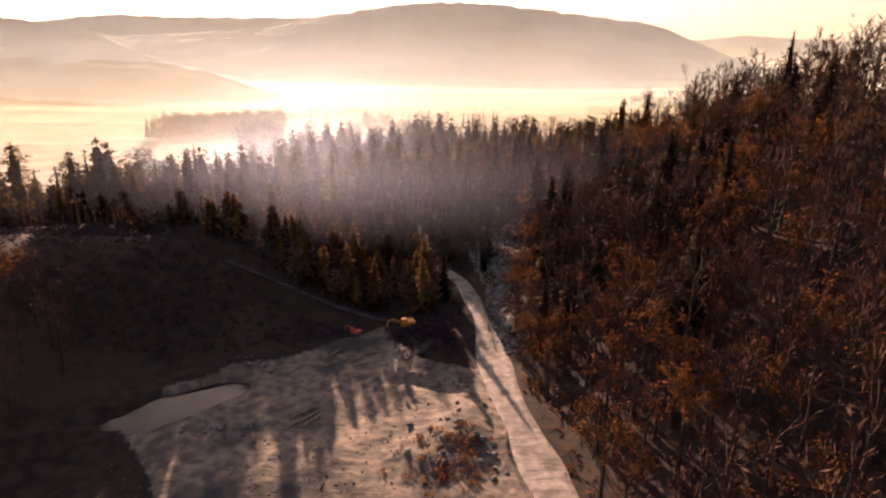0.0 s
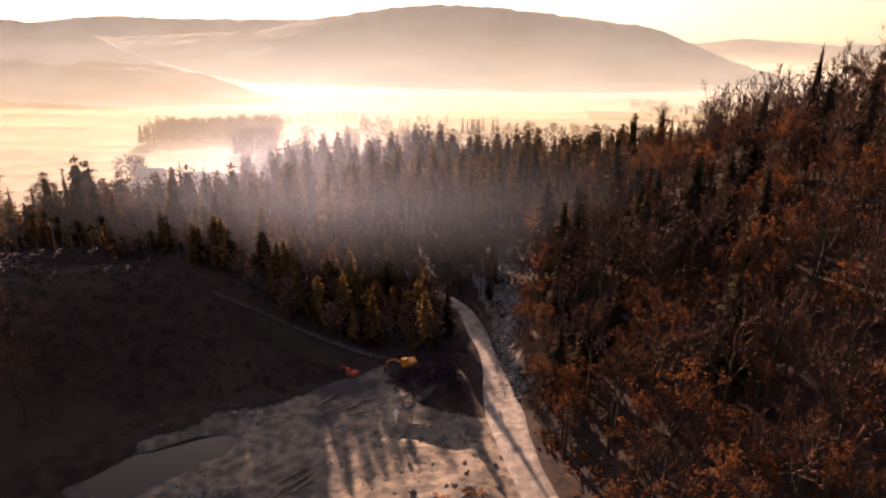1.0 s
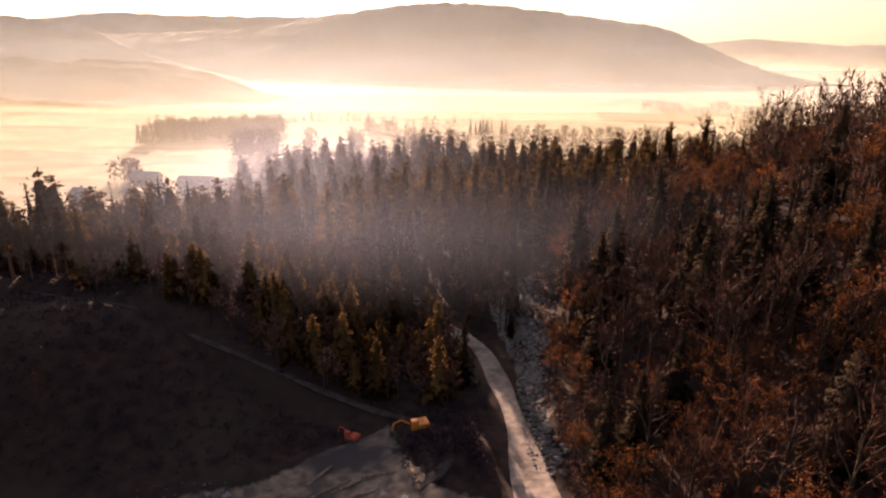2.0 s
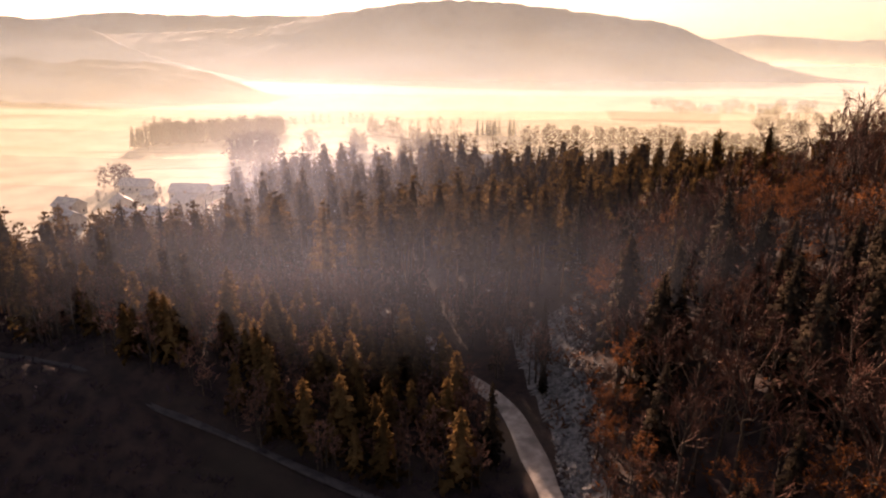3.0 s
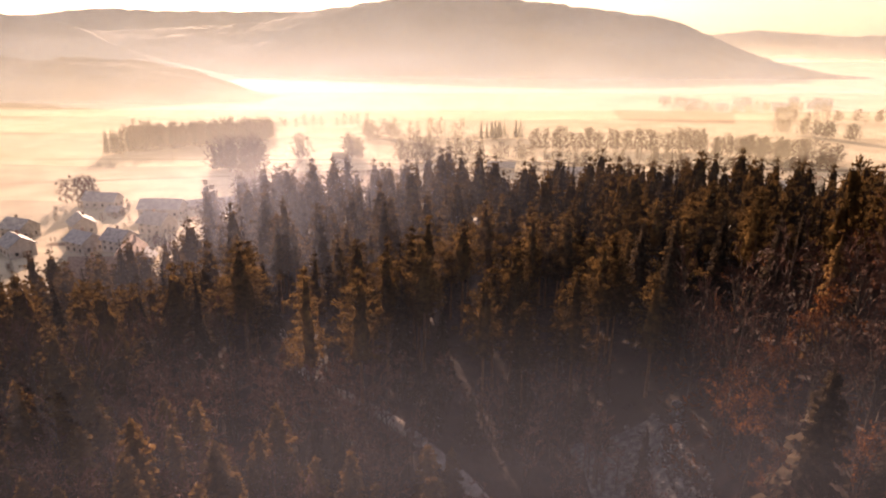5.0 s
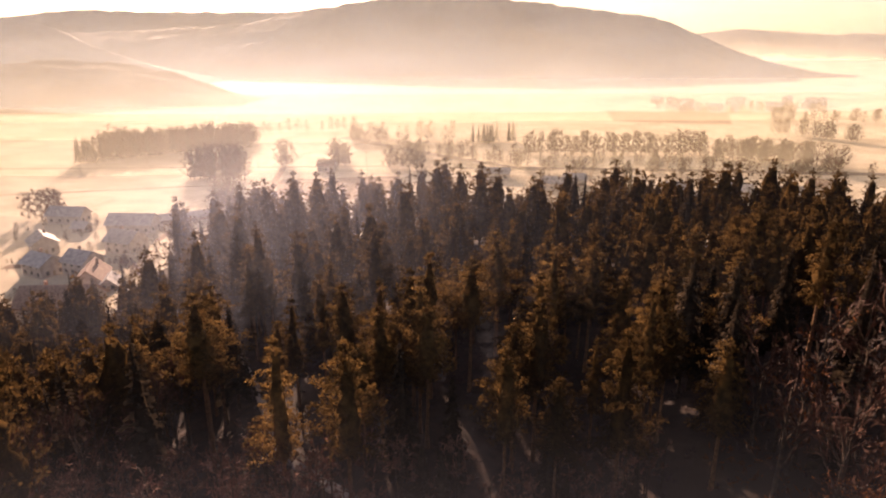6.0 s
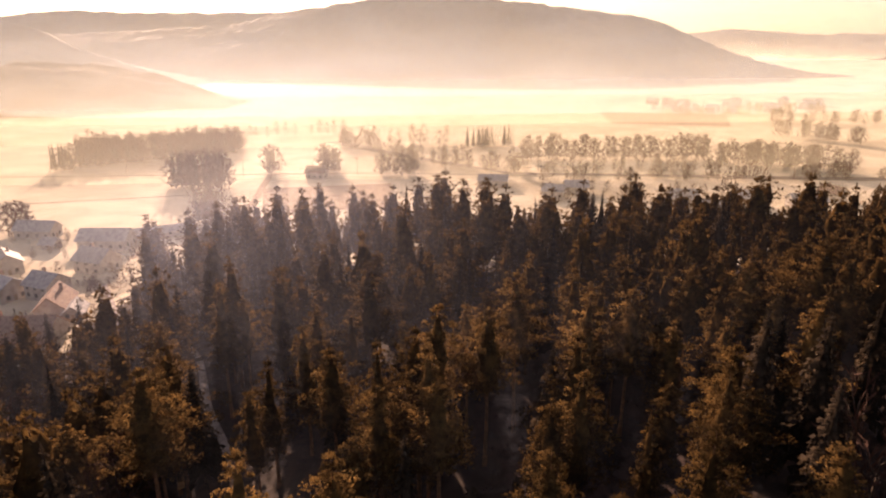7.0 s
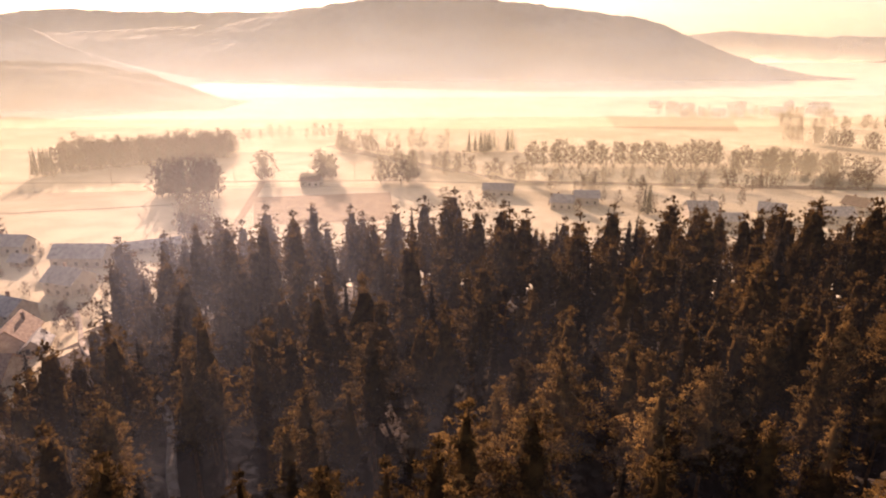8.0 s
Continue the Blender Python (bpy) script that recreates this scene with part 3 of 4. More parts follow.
def pine_crown(rng, h, r, bag, wood, spine, start=0.38, whorls=19, thick=1.0, size=1.0, slim=0.26, heart=0.14, peak=0.3, point=0.8):
    """Uneven pointed crown: whorls of spreading limbs, each a flat spray of upturned needle tufts, with gaps between."""
    base, top = h * start, h * 0.985

    def girth(k):
        return r * (0.55 + 0.45 * k / peak if k < peak else (1 - (k - peak) / (1 - peak)) ** point) + 0.15

    core(rng, bag, spine, base, base + 0.9 * (top - base), lambda k: heart * girth(0.9 * k), 9, 7)
    lop, turn = rng.uniform(0, 6.283), 0.0
    for i in range(whorls):
        k = (i + 0.5 + rng.normal(0, 0.2)) / whorls
        k = min(0.985, max(0.0, k))
        z = base + (top - base) * k
        c = np.array([np.interp(z, spine[:, 2], spine[:, 0]), np.interp(z, spine[:, 2], spine[:, 1]), z])
        nb = 5 if k < 0.8 else 4
        turn += rng.uniform(0.4, 1.4)
        bulge = rng.uniform(0.72, 1.18)
        for j in range(nb):
            if rng.rand() < 0.13 and k < 0.85:
                continue
            a = turn + 6.283 * j / nb + rng.normal(0, 0.22)
            reach = girth(k) * bulge * rng.uniform(0.6, 1.15) * (1 + 0.18 * math.cos(a - lop))
            lift = -0.08 + 0.75 * k ** 1.6 + rng.normal(0, 0.08)
            out = np.array([math.cos(a), math.sin(a), lift])
            side = np.array([-math.sin(a), math.cos(a), 0.0])
            if k < 0.9 and (i + j) % 2 == 0:
                wood.add(*tube([c - [0, 0, 0.25], c + out * reach * 0.75], [0.055, 0.018], 3))
            for f in np.linspace(1.0, 0.3, 1 + int(reach / 0.95)):   # rounded clumps of needles along the limb
                f = f * rng.uniform(0.85, 1.05)
                w = (0.34 + 0.16 * reach) * rng.uniform(0.75, 1.2)
                centre = c + out * reach * f + side * rng.normal(0, 0.16) * reach + [0, 0, 0.10 * reach * f * f]
                n = int((7 + 16 * w) * thick)
                puff = unit(rng.normal(0, 1, (n, 3)) + [0, 0, 0.25]) * rng.uniform(0.35, 1.0, (n, 1))
                p = centre + puff * [w, w, 0.55 * w]
                d = unit(puff * [0.9, 0.9, 0.8] + out * 0.35 + rng.normal(0, 0.3, (n, 3)) + [0, 0, 0.3])
                length = rng.uniform(0.3, 0.62, n) * size
                bag.kites(p - d * length[:, None] * 0.4, p + d * length[:, None] * 0.6, length * slim, rng.normal(0, 0.8, (n, 3)) + [0, 0, 0.8])


def broad_crown(rng, h, r, bag, spine, start=0.12, pads=30, tufts=10, size=2.0, slim=0.3):
    """Rounded hazy crown of a broadleaved tree seen from afar: clusters of twig sprays in a domed outline."""
    base, top = h * start, h * 0.98
    for i in range(pads):
        k = (i + rng.rand()) / pads
        a = i * 2.4 + rng.normal(0, 0.3)
        wide = r * math.sqrt(max(0.05, 1 - (1.7 * k - 0.75) ** 2 / 1.05))
        rho = wide * rng.uniform(0.25, 1.05)
        c = np.array([rho * math.cos(a), rho * math.sin(a), base + (top - base) * k])
        flat = unit(rng.normal(0, 1, (tufts, 3))) * rng.uniform(0.2, 1.0, (tufts, 1))
        p = c + flat * [1.5, 1.5, 1.3]
        d = unit(flat + [0, 0, 0.6])
        length = rng.uniform(0.6, 1.1, tufts) * size
        bag.kites(p - d * length[:, None] * 0.4, p + d * length[:, None] * 0.6, length * slim * 0.5, rng.normal(0, 1, (tufts, 3)))


def leading_shoot(rng, bag, spine, h, size):
    """The pointed tip of a crown."""
    n = 14
    at = np.column_stack([np.interp(h, spine[:, 2], spine[:, 0]) + rng.normal(0, 0.16, n), np.interp(h, spine[:, 2], spine[:, 1]) + rng.normal(0, 0.16, n), h * 0.985 + rng.uniform(-1.3, 0.5, n)])
    d = unit(rng.normal(0, 0.45, (n, 3)) + [0, 0, 0.9])
    bag.kites(at, at + d * 0.75 * size, np.full(n, 0.15 * size), rng.normal(0, 1, (n, 3)))


def bare_tree_shape(rng, h, spread, wood, twigs, leaves=None, leafiness=0, fine=True, fork=0.38):
    """Trunk with forking limbs; the last shoots are thin slivers. Returns the trunk separately."""
    spine, rad = trunk_shape(rng, h * 0.8, 0.017 * h + 0.05, 0.03, 0.04)
    tips_b, tips_e, tips_w = [], [], []

    def limb(p, d, length, r, level):
        n = 3 if level < 2 else (2 if level < (4 if fine else 3) else 1)
        pts = [p]
        for i in range(n):
            d = d + rng.normal(0, 0.16, 3) + np.array([0, 0, 0.10])
            d /= np.linalg.norm(d)
            pts.append(pts[-1] + d * length / n)
        if level <= 1:
            v, t = tube(pts, np.linspace(r, r * 0.45, n + 1), 4 if level == 1 and fine else 3)
            wood.add(v, t)
        else:
            for a, b in zip(pts[:-1], pts[1:]):
                tips_b.append(a), tips_e.append(b), tips_w.append(max(r, 0.014) * (0.8 if level == 2 else 1.0))
        if level < (4 if fine else 3):
            for k in range(4 if level < 2 or (fine and level < 3) else 3):
                f = rng.uniform(0.35, 1.0)
                q = np.array(pts[0]) * (1 - f) + np.array(pts[-1]) * f
                turn = unit(rng.normal(0, 1, (1, 3)))[0]
                nd = d + turn * rng.uniform(0.5, 0.9)
                nd /= np.linalg.norm(nd)
                limb(q, nd, length * rng.uniform(0.42, 0.68), r * 0.5, level + 1)

    nl = 9 if fine else 6
    for i in range(nl):
        k = (i + rng.rand()) / nl
        z = h * (fork + (0.78 - fork) * k)
        c = np.array([np.interp(z, spine[:, 2], spine[:, 0]), np.interp(z, spine[:, 2], spine[:, 1]), z])
        a = i * 2.4 + rng.normal(0, 0.5)
        tilt = rng.uniform(0.5, 1.1) * (1 - 0.5 * k)
        d = np.array([math.cos(a) * math.sin(tilt), math.sin(a) * math.sin(tilt), math.cos(tilt)])
        limb(c, d, spread * rng.uniform(0.7, 1.15) * (1.1 - 0.3 * k), 0.0065 * h * (1.1 - 0.5 * k) + 0.02, 1)
    b, e, w = np.array(tips_b), np.array(tips_e), np.array(tips_w)
    twigs.kites(b, e + (e - b) * 0.3, w * (1.5 if fine else 3.2), rng.normal(0, 1, b.shape))
    if leafiness:
        pick = rng.randint(0, len(b), leafiness)
        p = b[pick] + (e[pick] - b[pick]) * rng.rand(leafiness, 1) + rng.normal(0, 0.15, (leafiness, 3))
        leaves.kites(p, p + unit(rng.normal(0, 1, p.shape)) * rng.uniform(0.2, 0.42, (leafiness, 1)), rng.uniform(0.07, 0.15, leafiness), rng.normal(0, 1, p.shape))
    return spine, rad


GALLERY = {}


def prototype(kind, i, name, meshes):
    """A tree of one kind, variant i: an Empty with its parts, kept far below and out of the picture until copied."""
    GALLERY.setdefault(kind, []).append((name, meshes))


def make_kinds():
    for i in range(8):
        rng = np.random.RandomState(100 + i)
        wood, crown = Bag(), Bag()
        spine, rad = trunk_shape(rng, 22, 0.22, 0.02)
        wood.add(*tube(spine, rad, 6))
        pine_crown(rng, 22, 3.3 + 0.2 * (i % 5), crown, wood, spine, start=0.34 + 0.06 * (i % 4), whorls=13 + i % 3, thick=2.1, size=0.62, slim=0.30, heart=0.36, peak=0.14 + 0.08 * (i % 3))
        leading_shoot(rng, crown, spine, 22, 0.75)
        prototype("pine", i, "pine_tree", (("trunk", tri_mesh("pine_trunk", *wood.get(), M_PBARK)), ("crown", crown_mesh("pine_crown", *crown.get(), M_NEEDLE, 22))))
    for i in range(4):
        rng = np.random.RandomState(200 + i)
        wood, crown = Bag(), Bag()
        spine, rad = trunk_shape(rng, 22, 0.24, 0.005)
        wood.add(*tube(spine, rad, 6))
        spruce_crown(rng, 22, 3.2 + 0.3 * i, crown, start=0.1 + 0.05 * i, per=5)
        prototype("spruce", i, "spruce_tree", (("trunk", tri_mesh("spruce_trunk", *wood.get(), M_BARK)), ("crown", crown_mesh("spruce_crown", *crown.get(), M_SPRUCE, 22))))
    for i in range(4):
        rng = np.random.RandomState(300 + i)
        wood, crown = Bag(), Bag()
        spine, rad = trunk_shape(rng, 9, 0.10, 0.01, 0.015)
        wood.add(*tube(spine, rad, 5))
        spruce_crown(rng, 9, 1.5, crown, start=0.1, gap=0.5, per=5)
        prototype("larch", i, "young_larch", (("trunk", tri_mesh("larch_trunk", *wood.get(), M_BARK)), ("crown", crown_mesh("larch_crown", *crown.get(), M_LARCH, 9))))
    for i in range(4):
        rng = np.random.RandomState(500 + i)
        wood, twigs, leaves = Bag(), Bag(), Bag()
        for q in range(3):
            w2, t2 = Bag(), Bag()
            spine, rad = bare_tree_shape(rng, 8 + q, 1.7, w2, t2, fine=False, fork=0.25)
            off = np.append(rng.normal(0, 0.7, 2), 0)
            v, t = tube(spine, rad * 0.6, 3)
            wood.add(v + off, t)
            wood.add(w2.get()[0] + off, w2.get()[1])
            twigs.add(t2.get()[0] + off, t2.get()[1])
        prototype("sapling", i, "sapling", (("trunk", tri_mesh("sapling_trunk", *wood.get(), M_BARK)), ("crown", tri_mesh("sapling_crown", *twigs.get(), M_LIT_TWIG))))
    for i in range(6):
        rng = np.random.RandomState(400 + i)
        wood, twigs, leaves = Bag(), Bag(), Bag()
        spine, rad = bare_tree_shape(rng, 18, 4.6, wood, twigs, leaves, 900 if i >= 3 else 0)
        wood.add(*tube(spine, rad, 6))
        parts = [("trunk", tri_mesh("bare_trunk", *wood.get(), M_BARK)), ("crown", tri_mesh("bare_crown", *twigs.get(), M_TWIG))]
        if i >= 3:
            parts.append(("foliage", tri_mesh("withered_foliage", *leaves.get(), M_RUST)))
        prototype("bare" if i < 3 else "rust", i, "bare_tree" if i < 3 else "beech_tree", tuple(parts))


make_kinds()


def plant(kind, variant, x, y, h, base_h, turn, label, group, wide=1.0, z=None):
    name, meshes = GALLERY[kind][variant % len(GALLERY[kind])]
    root = new(name)
    root.empty_display_size = 0.5
    s = h / base_h
    root.matrix_basis = Matrix.Translation((x, y, zat(x, y) if z is None else z)) @ Matrix.Rotation(turn, 4, "Z") @ Matrix.Diagonal((s * wide, s * wide, s, 1))
    for pname, me in meshes:
        new(pname, me).parent = root
    return tagged(root, label, "tree", group)


WORDS = {"bush": ("soft leafless thicket", 18), "pine": ("tall Scots pine with dark green clumped crown", 22), "spruce": ("dark green spruce with drooping layered branches", 22),
         "larch": ("young conifer with thin golden-brown needles", 9), "bare": ("leafless grey-brown broadleaved tree on the hillside", 18),
         "sapling": ("slender leafless young trees in a clump", 10),
         "rust": ("beech tree still holding rust-brown withered leaves", 18)}
GROUP = {"sapling": "saplings beside the knoll", "pine": "pines of the forest", "spruce": "spruces of the forest", "larch": "young conifers by the road", "bare": "bare trees on the slopes", "rust": "beeches on the slopes"}
rnd = random.Random(5)
TAKEN = []


def tree(kind, x, y, h, wide=1.0, label=None):
    TAKEN.append((x, y, 2.0))
    return plant(kind, rnd.randrange(12), x, y, h, WORDS[kind][1], rnd.uniform(0, 6.28), label or WORDS[kind][0], GROUP[kind], wide)


# trees that stand out, with the height of their tops
SOLO = [("spruce", 57.7, 132.2, 70.6), ("pine", 52.6, 172.4, 64.0), ("spruce", 20.2, 141.7, 51.8), ("spruce", -27.4, 157.5, 35.6), ("spruce", -24.2, 156.5, 35.0),
        ("spruce", -19.5, 158.5, 33.5), ("spruce", -11.3, 299.2, 41.3), ("pine", -4.6, 213.5, 48.1), ("pine", 11.9, 186.7, 48.5), ("pine", 5.9, 176.5, 48.1), ("pine", -1.2, 176.0, 42.8),
        ("pine", -17.0, 193.6, 47.5), ("pine", 3.6, 207.8, 47.3), ("pine", -11.5, 213.4, 43.7), ("pine", -20.0, 192.5, 42.9), ("pine", 31.0, 222.0, 46.7), ("pine", -58.3, 223.9, 38.7),
        ("pine", -46.0, 226.7, 39.6), ("spruce", -47.0, 206.3, 38.7), ("pine", -51.4, 235.5, 35.8), ("pine", -32.0, 240.2, 36.0), ("spruce", 19.8, 269.5, 46.2), ("spruce", 47.0, 265.0, 46.0),
        ("pine", -69.0, 294.7, 33.5), ("pine", -53.0, 290.0, 35.4), ("spruce", -88.4, 233.0, 30.9), ("spruce", -96.8, 257.4, 24.3), ("pine", -118.6, 227.0, 33.7),
        ("pine", -74.4, 147.2, 49.0), ("pine", -84.0, 141.0, 52.5), ("pine", -98.0, 143.0, 54.0), ("larch", 36.5, 169.7, 54.3), ("spruce", 64.5, 124.0, 73.0), ("spruce", 68.0, 118.0, 75.0),
        ("pine", 54.0, 183.7, 58.4), ("pine", 4.5, 220.0, 46.5), ("bare", -55.4, 134.5, 46.5), ("bare", -66.3, 141.6, 46.0), ("bare", -62.5, 139.0, 45.5),
        ("rust", 38.8, 96.7, 52.0), ("bare", 30.0, 98.5, 51.5), ("spruce", 16.5, 99.0, 38.5)]
for kind, x, y, top in SOLO:
    tree(kind, x, y, top - zat(x, y), 0.85 if kind == "larch" else (1.55 if kind == "pine" and x < -70 and y < 150 else 1.0))


def scatter(x0, x1, y0, y1, gap, seed, keep):
    """Jittered stand of trees over a stretch of the plan."""
    r = random.Random(seed)
    out = []
    nx, ny = int((x1 - x0) / gap), int((y1 - y0) / gap)
    for i in range(nx):
        for j in range(ny):
            x, y = x0 + (i + r.uniform(0.05, 0.95) + 0.5 * (j % 2)) * gap, y0 + (j + r.uniform(0.05, 0.95)) * gap
            if keep(x, y):
                out.append((x, y, r.random(), r.random()))
    if not out:
        return []
    a = np.array([(p[0], p[1]) for p in out])
    ok = (road_gap(a[:, 0], a[:, 1]) > np.where(a[:, 1] > 170, 1.9, 3.8)) & (quarry_mask(a[:, 0], a[:, 1]) < 0.25)
    for tx, ty, tr in TAKEN[:60]:
        ok &= np.hypot(a[:, 0] - tx, a[:, 1] - ty) > tr
    return [p for p, g in zip(out, ok) if g]


def slope_edge(y):
    """West edge of the hillside wood."""
    return float(np.interp(y, [40, 60, 92, 108, 135, 165, 190], [20, 18, 15, 17.5, 18.5, 19, 24]))


FAR = {"bush": [], "pine": [], "spruce": [], "bare": [], "rust": []}


def stand(kind, spots, low, high, near, wide=1.0):
    """Trees over spots: those of the near stretch as things, the rest joined into the far wood."""
    for x, y, a, b in spots:
        h = low + (high - low) * a
        if near(x, y):
            tree(kind, x, y, h, wide * (0.85 + 0.3 * b))
        else:
            FAR[kind].append((x, y, h, b))


# the conifer forest ahead
forest = scatter(-128, 118, 168, 322, 6.7, 11, lambda x, y: y > 172 + 0.25 * max(0, -x - 20) and y < 318 - 0.12 * x + 6 * math.sin(x * 0.15) 
                 and not (x > 20 and y < 182) and x > np.interp(y, [200, 230, 250, 270, 290, 310, 330], [-74, -75, -77, -83, -91, -100, -104]))
near_pine = lambda x, y: y < 226 and -56 < x < 44
forest = [p for p in forest if not near_pine(*p[:2]) or p[2] > 0.30]   # gaps in the nearer part
shady = lambda p: p[3] <= (0.6 if p[0] > 22 and p[1] < 215 else 0.2)   # more spruce towards the gully
stand("pine", [p for p in forest if not shady(p)], 13, 25, near_pine, 1.08)
stand("spruce", [p for p in forest if shady(p)], 12, 22, near_pine)
for k in range(70):   # young spruces closing the far edge of the wood
    ex = -98 + 3.1 * k + rnd.uniform(-1, 1)
    FAR["spruce"].append((ex, 314 - 0.12 * ex + rnd.uniform(-9, 3), rnd.uniform(6, 13), rnd.random()))

# the hillside wood east of the road
hillside = scatter(10, 104, 40, 208, 4.6, 12, lambda x, y: x > slope_edge(y) and x < 104 and (y > 48 or x < 70) and not (y > 186 and x < 70))
near_slope = lambda x, y: x < (64 if y > 80 else 52) and 55 < y < 165
conifer = lambda p: (0.66 if p[1] < 145 else 0.84) if p[0] < 48 and p[1] > 98 else 0.985
stand("bare", [p for p in hillside if p[3] < 0.54], 12, 19, near_slope)
stand("rust", [p for p in hillside if 0.54 <= p[3] < conifer(p)], 9, 15, near_slope)
stand("spruce", [p for p in hillside if p[3] >= conifer(p) and not (p[1] < 96 and p[0] < 34)], 12, 21, near_slope)

# mixed young growth between the knoll, the road and the forest
young = scatter(-70, 12, 112, 184, 3.1, 13, lambda x, y: y > 128 - 0.30 * (x + 44) * (1 if x < -20 else 0.55) and y < 182)
for x, y, a, b in young:
    if x > -1 - 0.5 * max(0, y - 142):
        if x < slope_edge(y) - 8 and b > 0.45:
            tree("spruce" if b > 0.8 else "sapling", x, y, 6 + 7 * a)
    elif b < 0.6:
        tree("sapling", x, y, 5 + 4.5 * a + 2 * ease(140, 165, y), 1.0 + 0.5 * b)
for x, y, a, b in young:
    if b >= 0.6 and x <= -1 - 0.5 * max(0, y - 142) and y < 156:
        tree("larch", x, y, 6.5 + 5.5 * a, 1.2 + 0.35 * b)

for x, y, a, b in scatter(10, 20, 98, 140, 2.3, 19, lambda x, y: x > np.interp(y, [98, 118, 140], [12.5, 12.5, 15.5])):
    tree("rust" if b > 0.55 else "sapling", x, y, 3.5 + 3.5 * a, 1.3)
# slope beyond the knoll down to the village
west = scatter(-190, -45, 148, 268, 5.2, 14, lambda x, y: y > 150 + 0.1 * abs(x + 60) and y < 254 - 0.05 * abs(x + 100) and not (x > -76 and y > 205))
stand("bare", [p for p in west if p[3] < 0.35], 11, 17, lambda x, y: x > -95 and y < 215, 0.8)
stand("spruce", [p for p in west if 0.35 <= p[3] < 0.52], 14, 22, lambda x, y: False)
stand("pine", [p for p in west if p[3] >= 0.52], 15, 22, lambda x, y: False)
# western bank above the pond
bank = scatter(-150, -50, 30, 112, 5.5, 15, lambda x, y: x < -54 - 0.1 * abs(y - 80))
stand("bare", [p for p in bank if p[3] < 0.6], 7, 12, lambda x, y: x > -75)
stand("rust", [p for p in bank if p[3] >= 0.6], 7, 12, lambda x, y: x > -75)
# crest of the knoll
crest = scatter(-140, -62, 138, 156, 4.4, 16, lambda x, y: True)
stand("pine", [p for p in crest if p[3] < 0.5], 9, 14.5, lambda x, y: True, 1.35)
stand("bare", [p for p in crest if p[3] >= 0.5], 7, 11, lambda x, y: True, 0.8)


def far_shapes():
    shapes = {}
    for kind in FAR:
        made = []
        for i in range(5):
            rng = np.random.RandomState(900 + i)
            wood, crown, extra = Bag(), Bag(), Bag()
            if kind == "pine":
                spine, rad = trunk_shape(rng, 22, 0.24, 0.02, n=4)
                wood.add(*tube(spine, rad, 4))
                pine_crown(rng, 22, 4.2 + 0.2 * i, crown, Bag(), spine, start=0.26, whorls=10, thick=0.34, size=1.35, slim=0.36, heart=0.5, point=0.62)
                leading_shoot(rng, crown, spine, 22, 1.2)
            elif kind == "bush":
                spine, rad = trunk_shape(rng, 16, 0.24, 0.02, n=4)
                wood.add(*tube(spine, rad, 4))
                broad_crown(rng, 18, 4.6 + 0.3 * i, crown, spine)
            elif kind == "spruce":
                spine, rad = trunk_shape(rng, 22, 0.24, 0.01, n=4)
                wood.add(*tube(spine, rad, 4))
                spruce_crown(rng, 22, 3.9, crown, start=0.12, fine=False)
            else:
                spine, rad = bare_tree_shape(rng, 18, 5.0, wood, crown, extra, 220 if kind == "rust" else 0, fine=False, fork=0.2)
                wood.add(*tube(spine, rad, 4))
            made.append((wood.get(), crown.get(), extra.get() if extra.n else None))
        shapes[kind] = made
    return shapes


def join_far(name, label, kind, layers):
    """One object of many trees too far off to pick apart; layers: the materials of wood, foliage, leaves."""
    shapes = FAR_SHAPES[kind]
    spots = FAR[kind]
    if not spots:
        return
    zz = ground_z(np.array([s[0] for s in spots]), np.array([s[1] for s in spots]))
    base = WORDS[kind][1]
    for layer, mat in enumerate(layers):
        bag = Bag()
        for (x, y, h, b), z in zip(spots, zz):
            shape = shapes[int(b * 997) % 5][layer]
            if shape is None:
                continue
            a, s = b * 91.7, h / base
            v = shape[0] * [s * (0.85 + 0.3 * b), s * (0.85 + 0.3 * b), s]
            bag.add(np.column_stack([v[:, 0] * math.cos(a) - v[:, 1] * math.sin(a) + x, v[:, 0] * math.sin(a) + v[:, 1] * math.cos(a) + y, v[:, 2] + z]), shape[1])
        if bag.n:
            tagged(new(name, tri_mesh(name, *bag.get(), mat)), label, "trees", kind="stuff")


# ---- the valley ----
def valley_clump(x, y, rx, ry, n, low, high, kind, seed):
    r = random.Random(seed)
    for _ in range(n):
        a, d = r.uniform(0, 6.28), math.sqrt(r.random())
        FAR[kind].append((x + rx * d * math.cos(a), y + ry * d * math.sin(a), r.uniform(low, high), r.random()))


def valley_row(x0, y0, x1, y1, n, low, high, kind, seed, wide=4.0):
    r = random.Random(seed)
    for i in range(n):
        k = (i + r.random()) / n
        FAR[kind].append((x0 + (x1 - x0) * k + r.uniform(-wide, wide), y0 + (y1 - y0) * k + r.uniform(-wide, wide), r.uniform(low, high), r.random()))


for k in range(9):   # the long plantation
    valley_row(-256, 548 + 6 * k, -160, 606 + 4 * k, 24, 13, 18, "spruce" if k % 3 == 1 else "bush", 50 + k, 2.5)
valley_clump(-250, 545, 9, 7, 7, 15, 20, "spruce", 61)
valley_clump(-145, 490, 19, 9, 20, 15, 21, "bush", 62)
valley_clump(-150, 494, 12, 7, 9, 17, 22, "spruce", 72)
valley_clump(-116, 413, 7, 6, 8, 13, 18, "bush", 63)
valley_clump(-118, 416, 5, 5, 4, 14, 18, "spruce", 73)
valley_clump(-197, 400, 8, 5, 7, 11, 15, "bush", 64)
valley_clump(-112, 534, 6, 5, 5, 13, 18, "bush", 65)
valley_clump(-80, 533, 9, 6, 8, 13, 19, "bush", 66)
